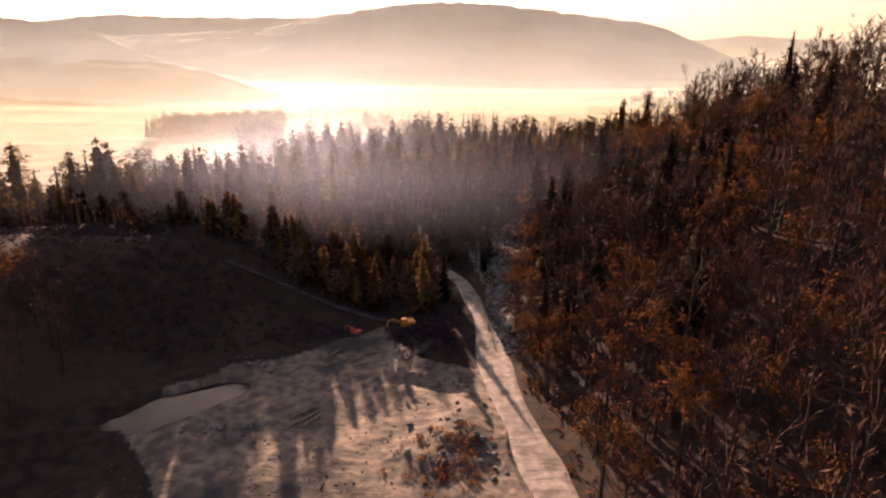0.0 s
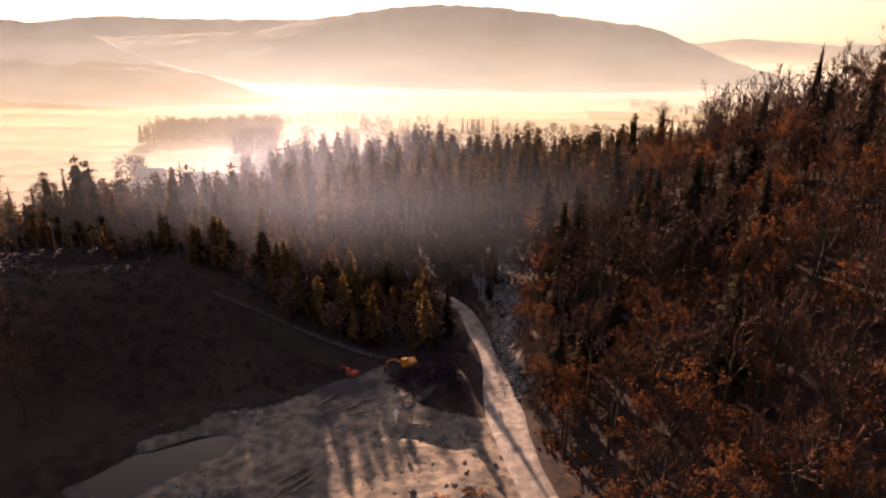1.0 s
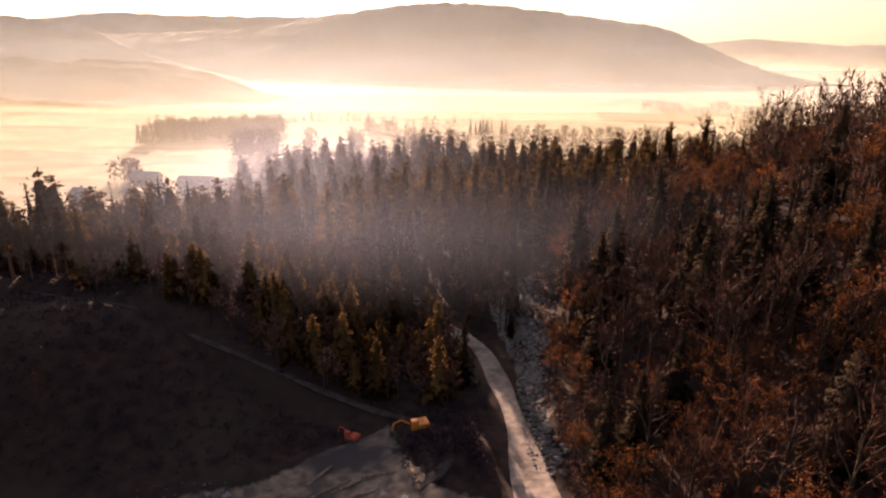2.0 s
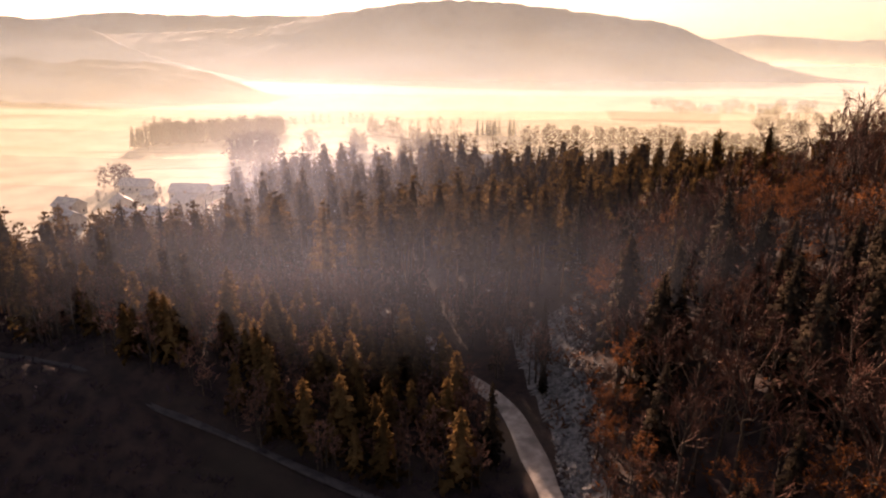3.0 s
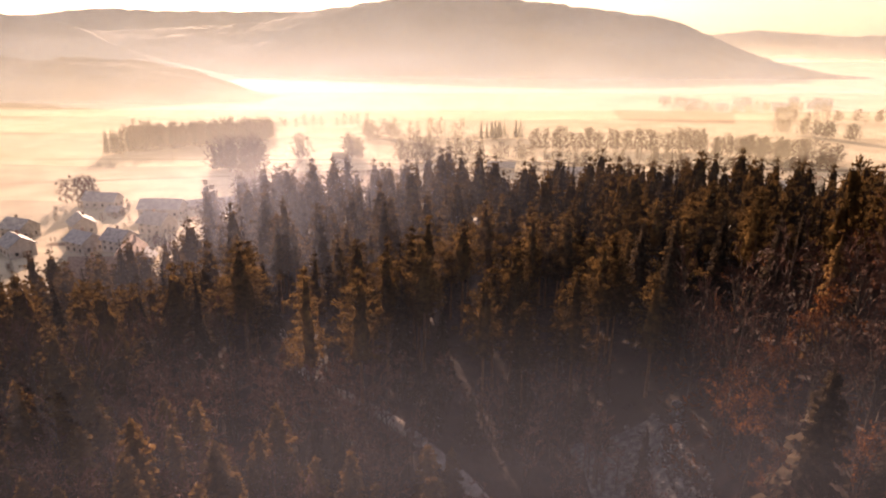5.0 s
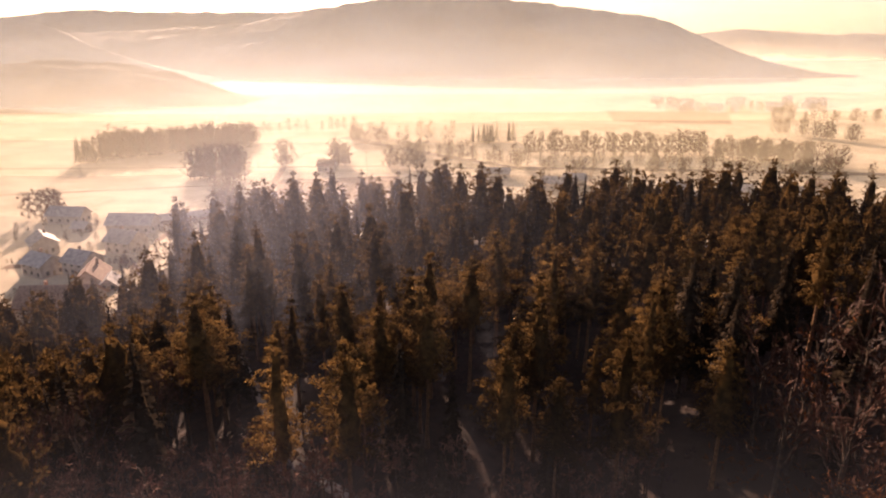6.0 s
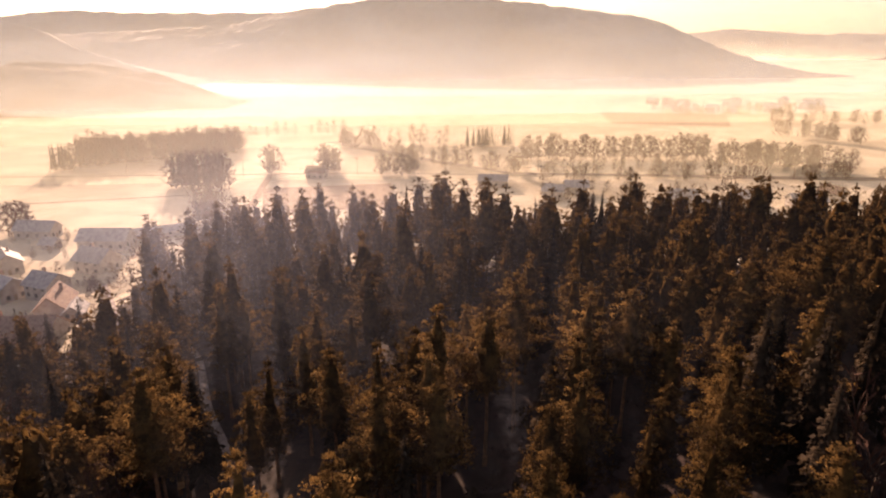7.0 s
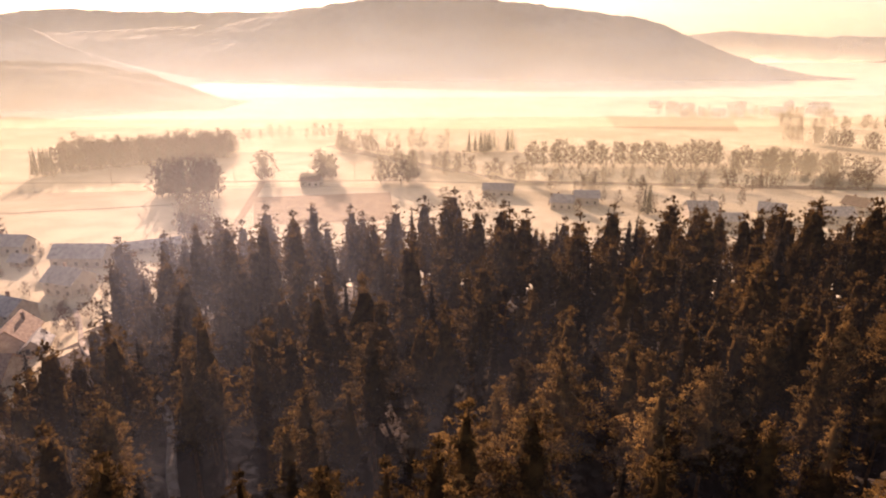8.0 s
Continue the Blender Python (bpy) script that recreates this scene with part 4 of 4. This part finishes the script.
valley_clump(-36, 525, 12, 7, 12, 12, 18, "bush", 67)
valley_row(-92, 660, -25, 575, 12, 8, 13, "bush", 68, 9)
valley_row(-19, 568, 35, 528, 22, 8, 14, "bush", 69, 10)
valley_row(49, 574, 180, 571, 44, 13, 18, "bush", 70, 3)
valley_row(35, 535, 180, 530, 40, 6, 11, "bush", 71, 9)
valley_row(180, 564, 242, 520, 60, 11, 16, "bush", 74, 14)
valley_row(50, 505, 250, 498, 50, 6, 11, "bush", 75, 8)
valley_row(288, 688, 330, 626, 20, 12, 16, "bush", 76, 4)
valley_row(15, 628, 45, 640, 12, 14, 19, "spruce", 77, 7)
valley_row(-80, 640, 0, 650, 14, 11, 16, "bush", 78, 10)
valley_row(-300, 660, -90, 720, 26, 8, 13, "bush", 79, 5)
valley_row(330, 770, 480, 760, 22, 10, 14, "bush", 80, 9)
valley_row(250, 890, 440, 860, 34, 9, 13, "bush", 81, 12)
valley_row(-10, 465, 150, 455, 18, 6, 10, "bush", 82, 12)
valley_clump(88, 447, 1.6, 1.2, 3, 15, 17, "spruce", 83)
valley_row(-113, 300, -121, 345, 14, 3, 6, "bush", 84, 4)
valley_row(-164, 372, -166, 392, 7, 2, 4, "bush", 85, 2)
valley_row(-126, 330, -134, 342, 6, 2, 4, "bush", 86, 2)
valley_row(-150, 336, -128, 334, 8, 1.5, 3, "bush", 87, 1.5)
valley_clump(-118, 339, 1, 1, 1, 8, 9, "bare", 88)
YARDS = [(-153, 327), (-139, 327), (-124, 305), (-116, 301), (-122, 284), (-146, 381), (-135, 352), (-129, 396), (-168, 352), (-168, 380), (-176, 322), (-190, 345), (-182, 396)]
r = random.Random(90)
for _ in range(120):   # garden hedges and shrubs between the houses
    gx, gy = r.uniform(-195, -112), r.uniform(296, 404)
    if min(math.hypot(gx - hx, gy - hy) for hx, hy in YARDS) > 9.5:
        FAR["bush"].append((gx, gy, r.choice((1.2, 1.6, 2.2, 3.0, 4.5)), r.random()))

FAR_SHAPES = far_shapes()
join_far("far_pine_wood", "dense Scots pine wood along the valley edge", "pine", (M_PBARK, M_NEEDLE))
join_far("far_spruce_wood", "dark spruces among the wood and meadows", "spruce", (M_BARK, M_SPRUCE))
join_far("meadow_trees", "soft grey-brown trees and thickets in the misty meadows", "bush", (M_BARK, M_TWIG))
join_far("far_bare_wood", "leafless grey-brown trees of slopes and meadow hedges", "bare", (M_BARK, M_TWIG))
join_far("far_beech_wood", "rust-brown beeches higher up the slope", "rust", (M_BARK, M_TWIG, M_RUST))


def flat_patch(name, corners, z, mat, label, category, cut=14):
    """A strip of land lying just above the meadow, with a slightly uneven outline."""
    (x0, y0), (x1, y1), (x2, y2), (x3, y3) = corners
    u, v = np.meshgrid(np.linspace(0, 1, cut), np.linspace(0, 1, cut), indexing="ij")
    x = x0 * (1 - u) * (1 - v) + x1 * u * (1 - v) + x2 * u * v + x3 * (1 - u) * v
    y = y0 * (1 - u) * (1 - v) + y1 * u * (1 - v) + y2 * u * v + y3 * (1 - u) * v
    y = y + 1.6 * (wave(x, y, 18, 40) - 0.5)
    me = tri_mesh(name, np.stack([x, y, np.full_like(x, z)], -1).reshape(-1, 3), grid_tris(cut, cut), mat, smooth=True)
    return tagged(new(name, me), label, category, kind="structure")


flat_patch("field_1", [(-96, 431), (-33, 439), (-38, 498), (-110, 487)], 0.10, M_PLOUGH, "brown ploughed field between frosted meadows", "field")
flat_patch("field_2", [(170, 780), (280, 750), (320, 850), (190, 900)], 0.10, M_PLOUGH, "brown ploughed field between frosted meadows", "field")
flat_patch("river", [(-100, 662), (-28, 578), (-18, 584), (-90, 672)], 0.08, M_BROOK, "dark river winding between bare trees", "river")
flat_patch("river_bend", [(-28, 578), (36, 520), (36, 528), (-18, 584)], 0.08, M_BROOK, "dark river winding between bare trees", "river")
flat_patch("river_reach", [(36, 520), (345, 480), (345, 492), (36, 528)], 0.08, M_BROOK, "dark river winding between bare trees", "river")
flat_patch("lane_1", [(-300, 524), (-40, 528), (-40, 531), (-300, 527)], 0.12, M_BROOK, "narrow valley road seen as a dark line", "road", 20)
flat_patch("lane_2", [(-40, 528), (60, 512), (60, 515), (-40, 531)], 0.12, M_BROOK, "narrow valley road seen as a dark line", "road", 20)
flat_patch("farm_track", [(-103, 404), (-99.5, 404), (-113, 530), (-117, 530)], 0.14, M_PLOUGH, "worn farm track across the meadow", "track", 20)
flat_patch("meadow_ditch", [(-280, 442), (-140, 472), (-140, 473.5), (-280, 443.5)], 0.09, M_BROOK, "thin drainage ditch in the frosted meadow", "ditch", 20)
flat_patch("village_street", [(-172, 332), (-112, 338), (-112, 341), (-172, 336)], 0.10, M_PLOUGH, "narrow village street between gardens", "street", 20)
flat_patch("village_lane", [(-131, 298), (-128, 298), (-128, 378), (-131, 378)], 0.13, M_PLOUGH, "narrow village street between gardens", "street", 20)


def house(x, y, turn, w, l, wall_h, roof_h, roof_mat, label, windows=3, wall_mat=None, chimney=True):
    """Gabled house: w across the gable, l along the ridge."""
    root = new("house")
    root.matrix_basis = Matrix.Translation((x, y, zat(x, y) - 0.1)) @ Matrix.Rotation(radians(turn), 4, "Z")
    wm = wall_mat or M_PLASTER
    bm = bmesh.new()
    a = [bm.verts.new(p) for p in ((-w / 2, -l / 2, -1), (w / 2, -l / 2, -1), (w / 2, -l / 2, wall_h), (0, -l / 2, wall_h + roof_h), (-w / 2, -l / 2, wall_h))]
    b = [bm.verts.new((v.co.x, l / 2, v.co.z)) for v in a]
    bm.faces.new(a), bm.faces.new(b[::-1])
    for i in range(5):
        bm.faces.new((a[i], b[i], b[(i + 1) % 5], a[(i + 1) % 5]))
    bmesh.ops.recalc_face_normals(bm, faces=bm.faces)
    walls = part("wall", bm, wm, root)
    bm = bmesh.new()
    o, th = 0.7, 0.25
    drop = roof_h * (o / (w / 2))
    prof = [(-w / 2 - o, wall_h - drop + 0.05), (0, wall_h + roof_h + 0.05), (w / 2 + o, wall_h - drop + 0.05), (w / 2 + o, wall_h - drop + th + 0.05), (0, wall_h + roof_h + th + 0.1), (-w / 2 - o, wall_h - drop + th + 0.05)]
    a = [bm.verts.new((px, -l / 2 - o, pz)) for px, pz in prof]
    b = [bm.verts.new((px, l / 2 + o, pz)) for px, pz in prof]
    bm.faces.new(a), bm.faces.new(b[::-1])
    for i in range(6):
        bm.faces.new((a[i], b[i], b[(i + 1) % 6], a[(i + 1) % 6]))
    bmesh.ops.recalc_face_normals(bm, faces=bm.faces)
    roof = part("roof", bm, roof_mat, root, "frosted pitched roof")
    if chimney:
        part("chimney", box_bm(w * 0.12, w * 0.12 + 0.8, l * 0.2, l * 0.2 + 0.8, wall_h + roof_h * 0.5, wall_h + roof_h + 1.0, bevel=0.05), M_TILE, roof)
    for i in range(windows):
        yy = -l / 2 + l * (i + 0.5) / windows
        for sx in (-1, 1):
            for zz in ((1.0, 3.6) if wall_h > 4.5 else (1.0,)):
                part("window", box_bm(sx * w / 2 - 0.06, sx * w / 2 + 0.06, yy - 0.6, yy + 0.6, zz, zz + 1.3), M_GLASSY, walls)
    for sx in (-0.25, 0.25):
        part("window", box_bm(w * sx - 0.55, w * sx + 0.55, -l / 2 - 0.05, -l / 2 + 0.05, 1.0, 2.4), M_GLASSY, walls)
    part("door", box_bm(-0.5, 0.5, -l / 2 - 0.06, -l / 2 + 0.04, -0.2, 2.1), M_WOOD, walls)
    return tagged(root, label, "house", "houses of the village")


PALE, LONG = "pale rendered house with frosted slate roof", "long low house with frosted roof"
house(-153, 327, 62, 9, 11, 4.8, 2.8, M_SLATE, PALE)
house(-139, 327, 68, 9, 10, 5.0, 3.0, M_SLATE, PALE)
house(-124, 305, 16, 8, 13, 4.6, 3.6, M_TILE, "gabled house with steep brown tiled roof")
house(-116.5, 301, 16, 5, 7, 2.4, 2.0, M_SLATE, "low outbuilding with frosted roof", 1, chimney=False)
house(-122, 284, 92, 12, 20, 4.5, 4.2, M_TILE, "large dark roofed farmhouse below the wood")
house(-146, 381, 88, 10, 19, 4.2, 3.4, M_SLATE, "long barn with broad frosted roof", 5, chimney=False)
house(-135.5, 352, 70, 10, 12, 5.0, 3.4, M_SLATE, PALE)
house(-129, 396, -65, 5, 25, 2.5, 1.8, M_SLATE, "long low shed with frosted roof", 6, chimney=False)
house(-168, 352, 40, 9, 11, 4.6, 3.0, M_SLATE, PALE)
house(-168, 380, 80, 5, 6, 2.4, 1.8, M_SLATE, "low outbuilding with frosted roof", 1, chimney=False)
house(-176, 322, 50, 9, 12, 4.8, 3.0, M_SLATE, PALE)
house(-190, 345, 70, 9, 12, 4.8, 3.0, M_SLATE, PALE)
house(-182, 396, 84, 8, 16, 4.0, 3.0, M_SLATE, LONG, 4)
house(111, 440, 84, 10, 13, 5.0, 3.2, M_SLATE, PALE)
house(117, 426, 84, 8, 13, 3.6, 2.6, M_SLATE, LONG)
house(144, 438, 60, 9, 11, 4.6, 3.0, M_SLATE, PALE)
house(168, 430, 84, 10, 16, 4.8, 2.8, M_SLATE, LONG)
house(192, 448, 30, 9, 11, 4.6, 3.0, M_TILE, "gabled house with steep brown tiled roof")
house(21, 490, 80, 10, 16, 4.0, 2.4, M_SLATE, "long barn with broad frosted roof", 4, chimney=False)
house(50, 460, 70, 8, 11, 4.2, 2.8, M_SLATE, PALE)
house(64, 470, 84, 9, 12, 4.2, 2.6, M_SLATE, PALE)
house(-84, 516, 80, 8, 11, 4.2, 3.0, M_TILE, "gabled farmhouse beside the valley road")
r = random.Random(77)
for k in range(22):
    house(r.uniform(280, 500), r.uniform(880, 1000), r.uniform(0, 180), 10, r.uniform(11, 15), 5, 3.4, M_TILE if k % 3 else M_SLATE, "distant village house on the far valley side", 2, chimney=False)


# ---- the quarry ----
def pond():
    ang = np.linspace(0, 2 * math.pi, 72, endpoint=False)
    v = [(-39.6, 87.2, 0)]
    for a in ang:
        u, w = 13.5 * math.cos(a), 7.0 * math.sin(a)
        v.append((-39.6 + u * 0.78 - w * 0.62, 87.2 + u * 0.62 + w * 0.78, 0))
    t = [(0, i + 1, (i + 1) % 72 + 1) for i in range(72)]
    me = tri_mesh("pond_water", np.array(v) + [0, 0, 22.25], t, M_WATER)
    tagged(new("pond_water", me), "still grey pond water in the quarry floor", "pond", kind="structure")


pond()


def rock_mesh(seed, size):
    rng = np.random.RandomState(seed)
    bm = bmesh.new()
    bmesh.ops.create_icosphere(bm, subdivisions=1, radius=size)
    for v in bm.verts:
        v.co *= rng.uniform(0.7, 1.2)
        v.co.z *= 0.7
    return from_bm("boulder", bm, M_ROCK)


ROCKS = [rock_mesh(s, 1.0) for s in range(8)]


def boulder(x, y, s, label, group, sink=0.25):
    ob = new("boulder", ROCKS[rnd.randrange(8)])
    ob.matrix_basis = Matrix.Translation((x, y, zat(x, y) + s * (0.45 - sink))) @ Euler((rnd.uniform(-0.4, 0.4), rnd.uniform(-0.4, 0.4), rnd.uniform(0, 6.28))).to_matrix().to_4x4() @ Matrix.Diagonal((s * rnd.uniform(0.8, 1.3), s, s * rnd.uniform(0.7, 1.1), 1))
    return tagged(ob, label, "boulder", group)


for k in range(175):
    y = rnd.uniform(104, 172)
    x = slope_edge(y) - 8.5 + (3.5 + 5.0 * float(ease(116, 142, y))) * rnd.random() ** 0.8 + (1.5 if y < 118 else 0)
    boulder(x, y, rnd.choice((0.2, 0.25, 0.3, 0.4, 0.55, 0.9)), "frosted grey limestone boulder on the scree slope", "scree boulders")
for k in range(45):
    x, y = rnd.gauss(3.0, 3.2), rnd.gauss(77, 5.0)
    if road_gap(np.array([x]), np.array([y]))[0] > 3.4:
        boulder(x, y, rnd.uniform(0.2, 0.65), "rough grey stone on the spoil bank", "stones of the spoil bank")
for k in range(35):
    boulder(rnd.uniform(-12, 4), 94 + rnd.gauss(0, 1.6), rnd.uniform(0.2, 0.5), "rough grey stone beside the ditch", "stones of the ditch")
for k in range(22):
    boulder(rnd.gauss(-31, 3), rnd.gauss(78.5, 1.4), rnd.uniform(0.2, 0.6), "pale broken stone heaped in the yard", "stones of the yard")
for k in range(14):
    boulder(rnd.gauss(-31, 1.2), rnd.gauss(97.5, 0.8), rnd.uniform(0.25, 0.6), "pale broken stone heaped in the yard", "stones of the yard")


def log(x, y, turn, length, r):
    v, t = tube([(-length / 2, 0, 0), (0, 0, 0.04), (length / 2, 0, 0)], [r, r * 0.9, r * 0.75], 8)
    n = len(v)
    caps = [(0, i + 1, i) for i in range(1, 7)] + [(n - 8, n - 8 + i, n - 8 + i + 1) for i in range(1, 7)]
    ob = new("log", tri_mesh("log", v, np.concatenate([t, caps]), M_WOOD))
    ob.matrix_basis = Matrix.Translation((x, y, zat(x, y) + r * 0.8)) @ Matrix.Rotation(radians(turn), 4, "Z")
    return tagged(ob, "pale weathered log lying on bare ground", "log", "logs in the quarry")


for x, y, a, l in ((-20, 83, 50, 5), (-19.2, 82, 55, 4), (-21, 84, 47, 4.5), (-18, 100, 40, 6), (-16, 101, 35, 5), (-14, 99, 20, 4), (-20, 103, 60, 5), (-12, 103, 15, 5), (-22, 80, 62, 3.5)):
    log(x, y, a, l, 0.22)


def excavator(x, y, turn, paint, label, scale=0.85):
    root = new("excavator")
    root.matrix_basis = Matrix.Translation((x, y, zat(x, y))) @ Matrix.Rotation(radians(turn), 4, "Z") @ Matrix.Scale(scale, 4)
    for sy in (-0.95, 0.95):
        part("track", box_bm(-1.6, 1.6, sy - 0.28, sy + 0.28, 0.0, 0.75, bevel=0.25), M_STEEL, root)
    part("chassis", box_bm(-1.1, 1.1, -0.7, 0.7, 0.35, 0.85, bevel=0.08), M_STEEL, root)
    part("engine_housing", box_bm(-1.9, 0.2, -1.2, 1.2, 0.9, 1.9, bevel=0.15), paint, root)
    cab = part("cab", box_bm(0.0, 1.4, 0.1, 1.2, 0.9, 2.75, bevel=0.12), paint, root)
    part("cab_window", box_bm(0.2, 1.44, 0.25, 1.06, 1.55, 2.5, bevel=0.04), M_GLASSY, cab)
    for a, b, wd in (((1.0, -0.3, 1.3), (2.8, -0.3, 2.5), 0.2), ((2.8, -0.3, 2.5), (4.2, -0.3, 2.1), 0.17)):
        v, t = tube([a, b], [wd, wd * 0.8], 4)
        part("boom", tri_mesh("boom", v, t, paint), paint, root)
    v, t = tube([(4.2, -0.3, 2.1), (4.5, -0.3, 0.8)], [0.18, 0.14], 4)
    part("dipper_arm", tri_mesh("dipper_arm", v, t, paint), paint, root)
    part("bucket", box_bm(4.1, 4.9, -0.75, 0.15, 0.05, 0.9, bevel=0.15), M_STEEL, root)
    return tagged(root, label, "excavator")


excavator(-7.4, 112.8, 200, M_ORANGE, "small orange crawler excavator parked at the quarry edge")
excavator(-17.0, 111.5, 150, M_RED, "faded red crawler excavator beside the bank", 0.6)


def sign_post(x, y):
    root = new("sign_post")
    root.matrix_basis = Matrix.Translation((x, y, zat(x, y)))
    v, t = tube([(0, 0, -0.3), (0, 0, 2.6)], [0.06, 0.06], 8)
    part("pole", tri_mesh("pole", v, t, M_WHITE), M_WHITE, root)
    part("board", box_bm(-0.35, 0.35, -0.09, -0.05, 1.9, 2.5, bevel=0.01), M_WHITE, root)
    tagged(root, "white sign post beside the quarry ditch", "sign post")


sign_post(-8.0, 95.6)


def pole(x, y, h):
    root = new("utility_pole")
    root.matrix_basis = Matrix.Translation((x, y, zat(x, y)))
    v, t = tube([(0, 0, -0.5), (0, 0, h)], [0.16, 0.10], 6)
    part("pole", tri_mesh("pole", v, t, M_WOOD), M_WOOD, root)
    part("crossarm", box_bm(-0.9, 0.9, -0.07, 0.07, h - 0.8, h - 0.62), M_WOOD, root)
    tagged(root, "wooden utility pole beside the valley road", "utility pole", "poles of the valley")


pole(-129.5, 521, 11), pole(-200, 521, 11), pole(-60, 524, 11)


# ---- undergrowth ----
def brush(name, spots, low, high, mat, label, n=26, seed=1):
    """Low twiggy scrub over many spots, in one mesh."""
    rng = np.random.RandomState(seed)
    bag = Bag()
    xs, ys = np.array([s[0] for s in spots]), np.array([s[1] for s in spots])
    for x, y, z in zip(xs, ys, ground_z(xs, ys)):
        h = rng.uniform(low, high)
        d = unit(rng.normal(0, 1, (n, 3)) * [1, 1, 0.6] + [0, 0, 0.7])
        b = np.array([x, y, z - 0.1]) + rng.normal(0, 0.25 * h, (n, 3)) * [1, 1, 0] + d * rng.uniform(0, 0.5, (n, 1)) * h
        bag.kites(b, b + d * h * rng.uniform(0.4, 0.8, (n, 1)), rng.uniform(0.04, 0.10, n) * h, rng.normal(0, 1, (n, 3)))
    return tagged(new(name, tri_mesh(name, *bag.get(), mat)), label, "undergrowth", kind="stuff")


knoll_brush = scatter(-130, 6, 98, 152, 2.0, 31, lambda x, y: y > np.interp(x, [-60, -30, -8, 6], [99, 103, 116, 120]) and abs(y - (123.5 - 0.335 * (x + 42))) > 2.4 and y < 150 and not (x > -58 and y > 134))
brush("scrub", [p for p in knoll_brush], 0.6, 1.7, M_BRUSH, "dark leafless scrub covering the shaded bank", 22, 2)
mound_brush = [(rnd.gauss(-2.5, 3.4), rnd.gauss(109, 5.0)) for _ in range(190)]
mound_brush = [p for p in mound_brush if p[0] < 2.2 - 0.05 * (p[1] - 100) and p[1] > 100]
brush("mound_scrub", mound_brush, 0.7, 1.6, M_BRUSH, "dark scrub on the mound beside the road", 30, 3)
slope_brush = scatter(8, 66, 52, 190, 2.7, 32, lambda x, y: x > slope_edge(y) - 3 or (108 < y < 165 and x > slope_edge(y) - 7 + 3 * math.sin(y * 0.4)))
brush("slope_scrub", slope_brush, 0.8, 2.2, M_RUST, "rust-brown saplings and bracken under the trees", 20, 4)
forest_brush = scatter(-62, 40, 165, 240, 3.4, 33, lambda x, y: True)
brush("forest_scrub", forest_brush, 0.6, 1.6, M_BRUSH, "dark undergrowth beneath the pines", 16, 5)
bank_brush = [(rnd.gauss(1.0, 3.4), rnd.gauss(73, 5.0)) for _ in range(90)]
brush("bank_scrub", [p for p in bank_brush if road_gap(np.array([p[0]]), np.array([p[1]]))[0] > 3.6], 0.4, 1.1, M_RUST, "dry brown shrubs on the spoil bank", 34, 6)


# ---- loose rubble ----
def rubble(name, n, place, low, high, label, seed):
    """Countless small stones as one mesh."""
    rng = np.random.RandomState(seed)
    pts = np.array([place(rng) for _ in range(n)])
    z = ground_z(pts[:, 0], pts[:, 1])
    octa = np.array([(1, 0, 0), (0, 1, 0), (-1, 0, 0), (0, -1, 0), (0, 0, 1), (0, 0, -0.6)], dtype=float)
    tri = np.array([(0, 1, 4), (1, 2, 4), (2, 3, 4), (3, 0, 4), (1, 0, 5), (2, 1, 5), (3, 2, 5), (0, 3, 5)])
    bag = Bag()
    for (x, y), zz in zip(pts, z):
        s = rng.uniform(low, high)
        a = rng.uniform(0, 6.28)
        v = octa * rng.uniform(0.6, 1.3, (6, 1)) * s * [1.2, 0.9, 0.7]
        bag.add(np.column_stack([v[:, 0] * math.cos(a) - v[:, 1] * math.sin(a) + x, v[:, 0] * math.sin(a) + v[:, 1] * math.cos(a) + y, v[:, 2] + zz + 0.1 * s]), tri)
    return tagged(new(name, tri_mesh(name, *bag.get(), M_ROCK)), label, "rubble", kind="stuff")


def on_scree(rng):
    y = rng.uniform(104, 171)
    return (slope_edge(y) - 9.5 + (4.0 + 5.5 * float(ease(116, 142, y))) * rng.rand(), y)


def on_yard(rng):
    return (rng.uniform(-44, 8), rng.uniform(55, 100))


rubble("scree", 1700, on_scree, 0.12, 0.45, "frosted broken rock covering the scree slope", 61)
rubble("yard_stones", 700, on_yard, 0.06, 0.22, "small loose stones strewn over the quarry yard", 62)
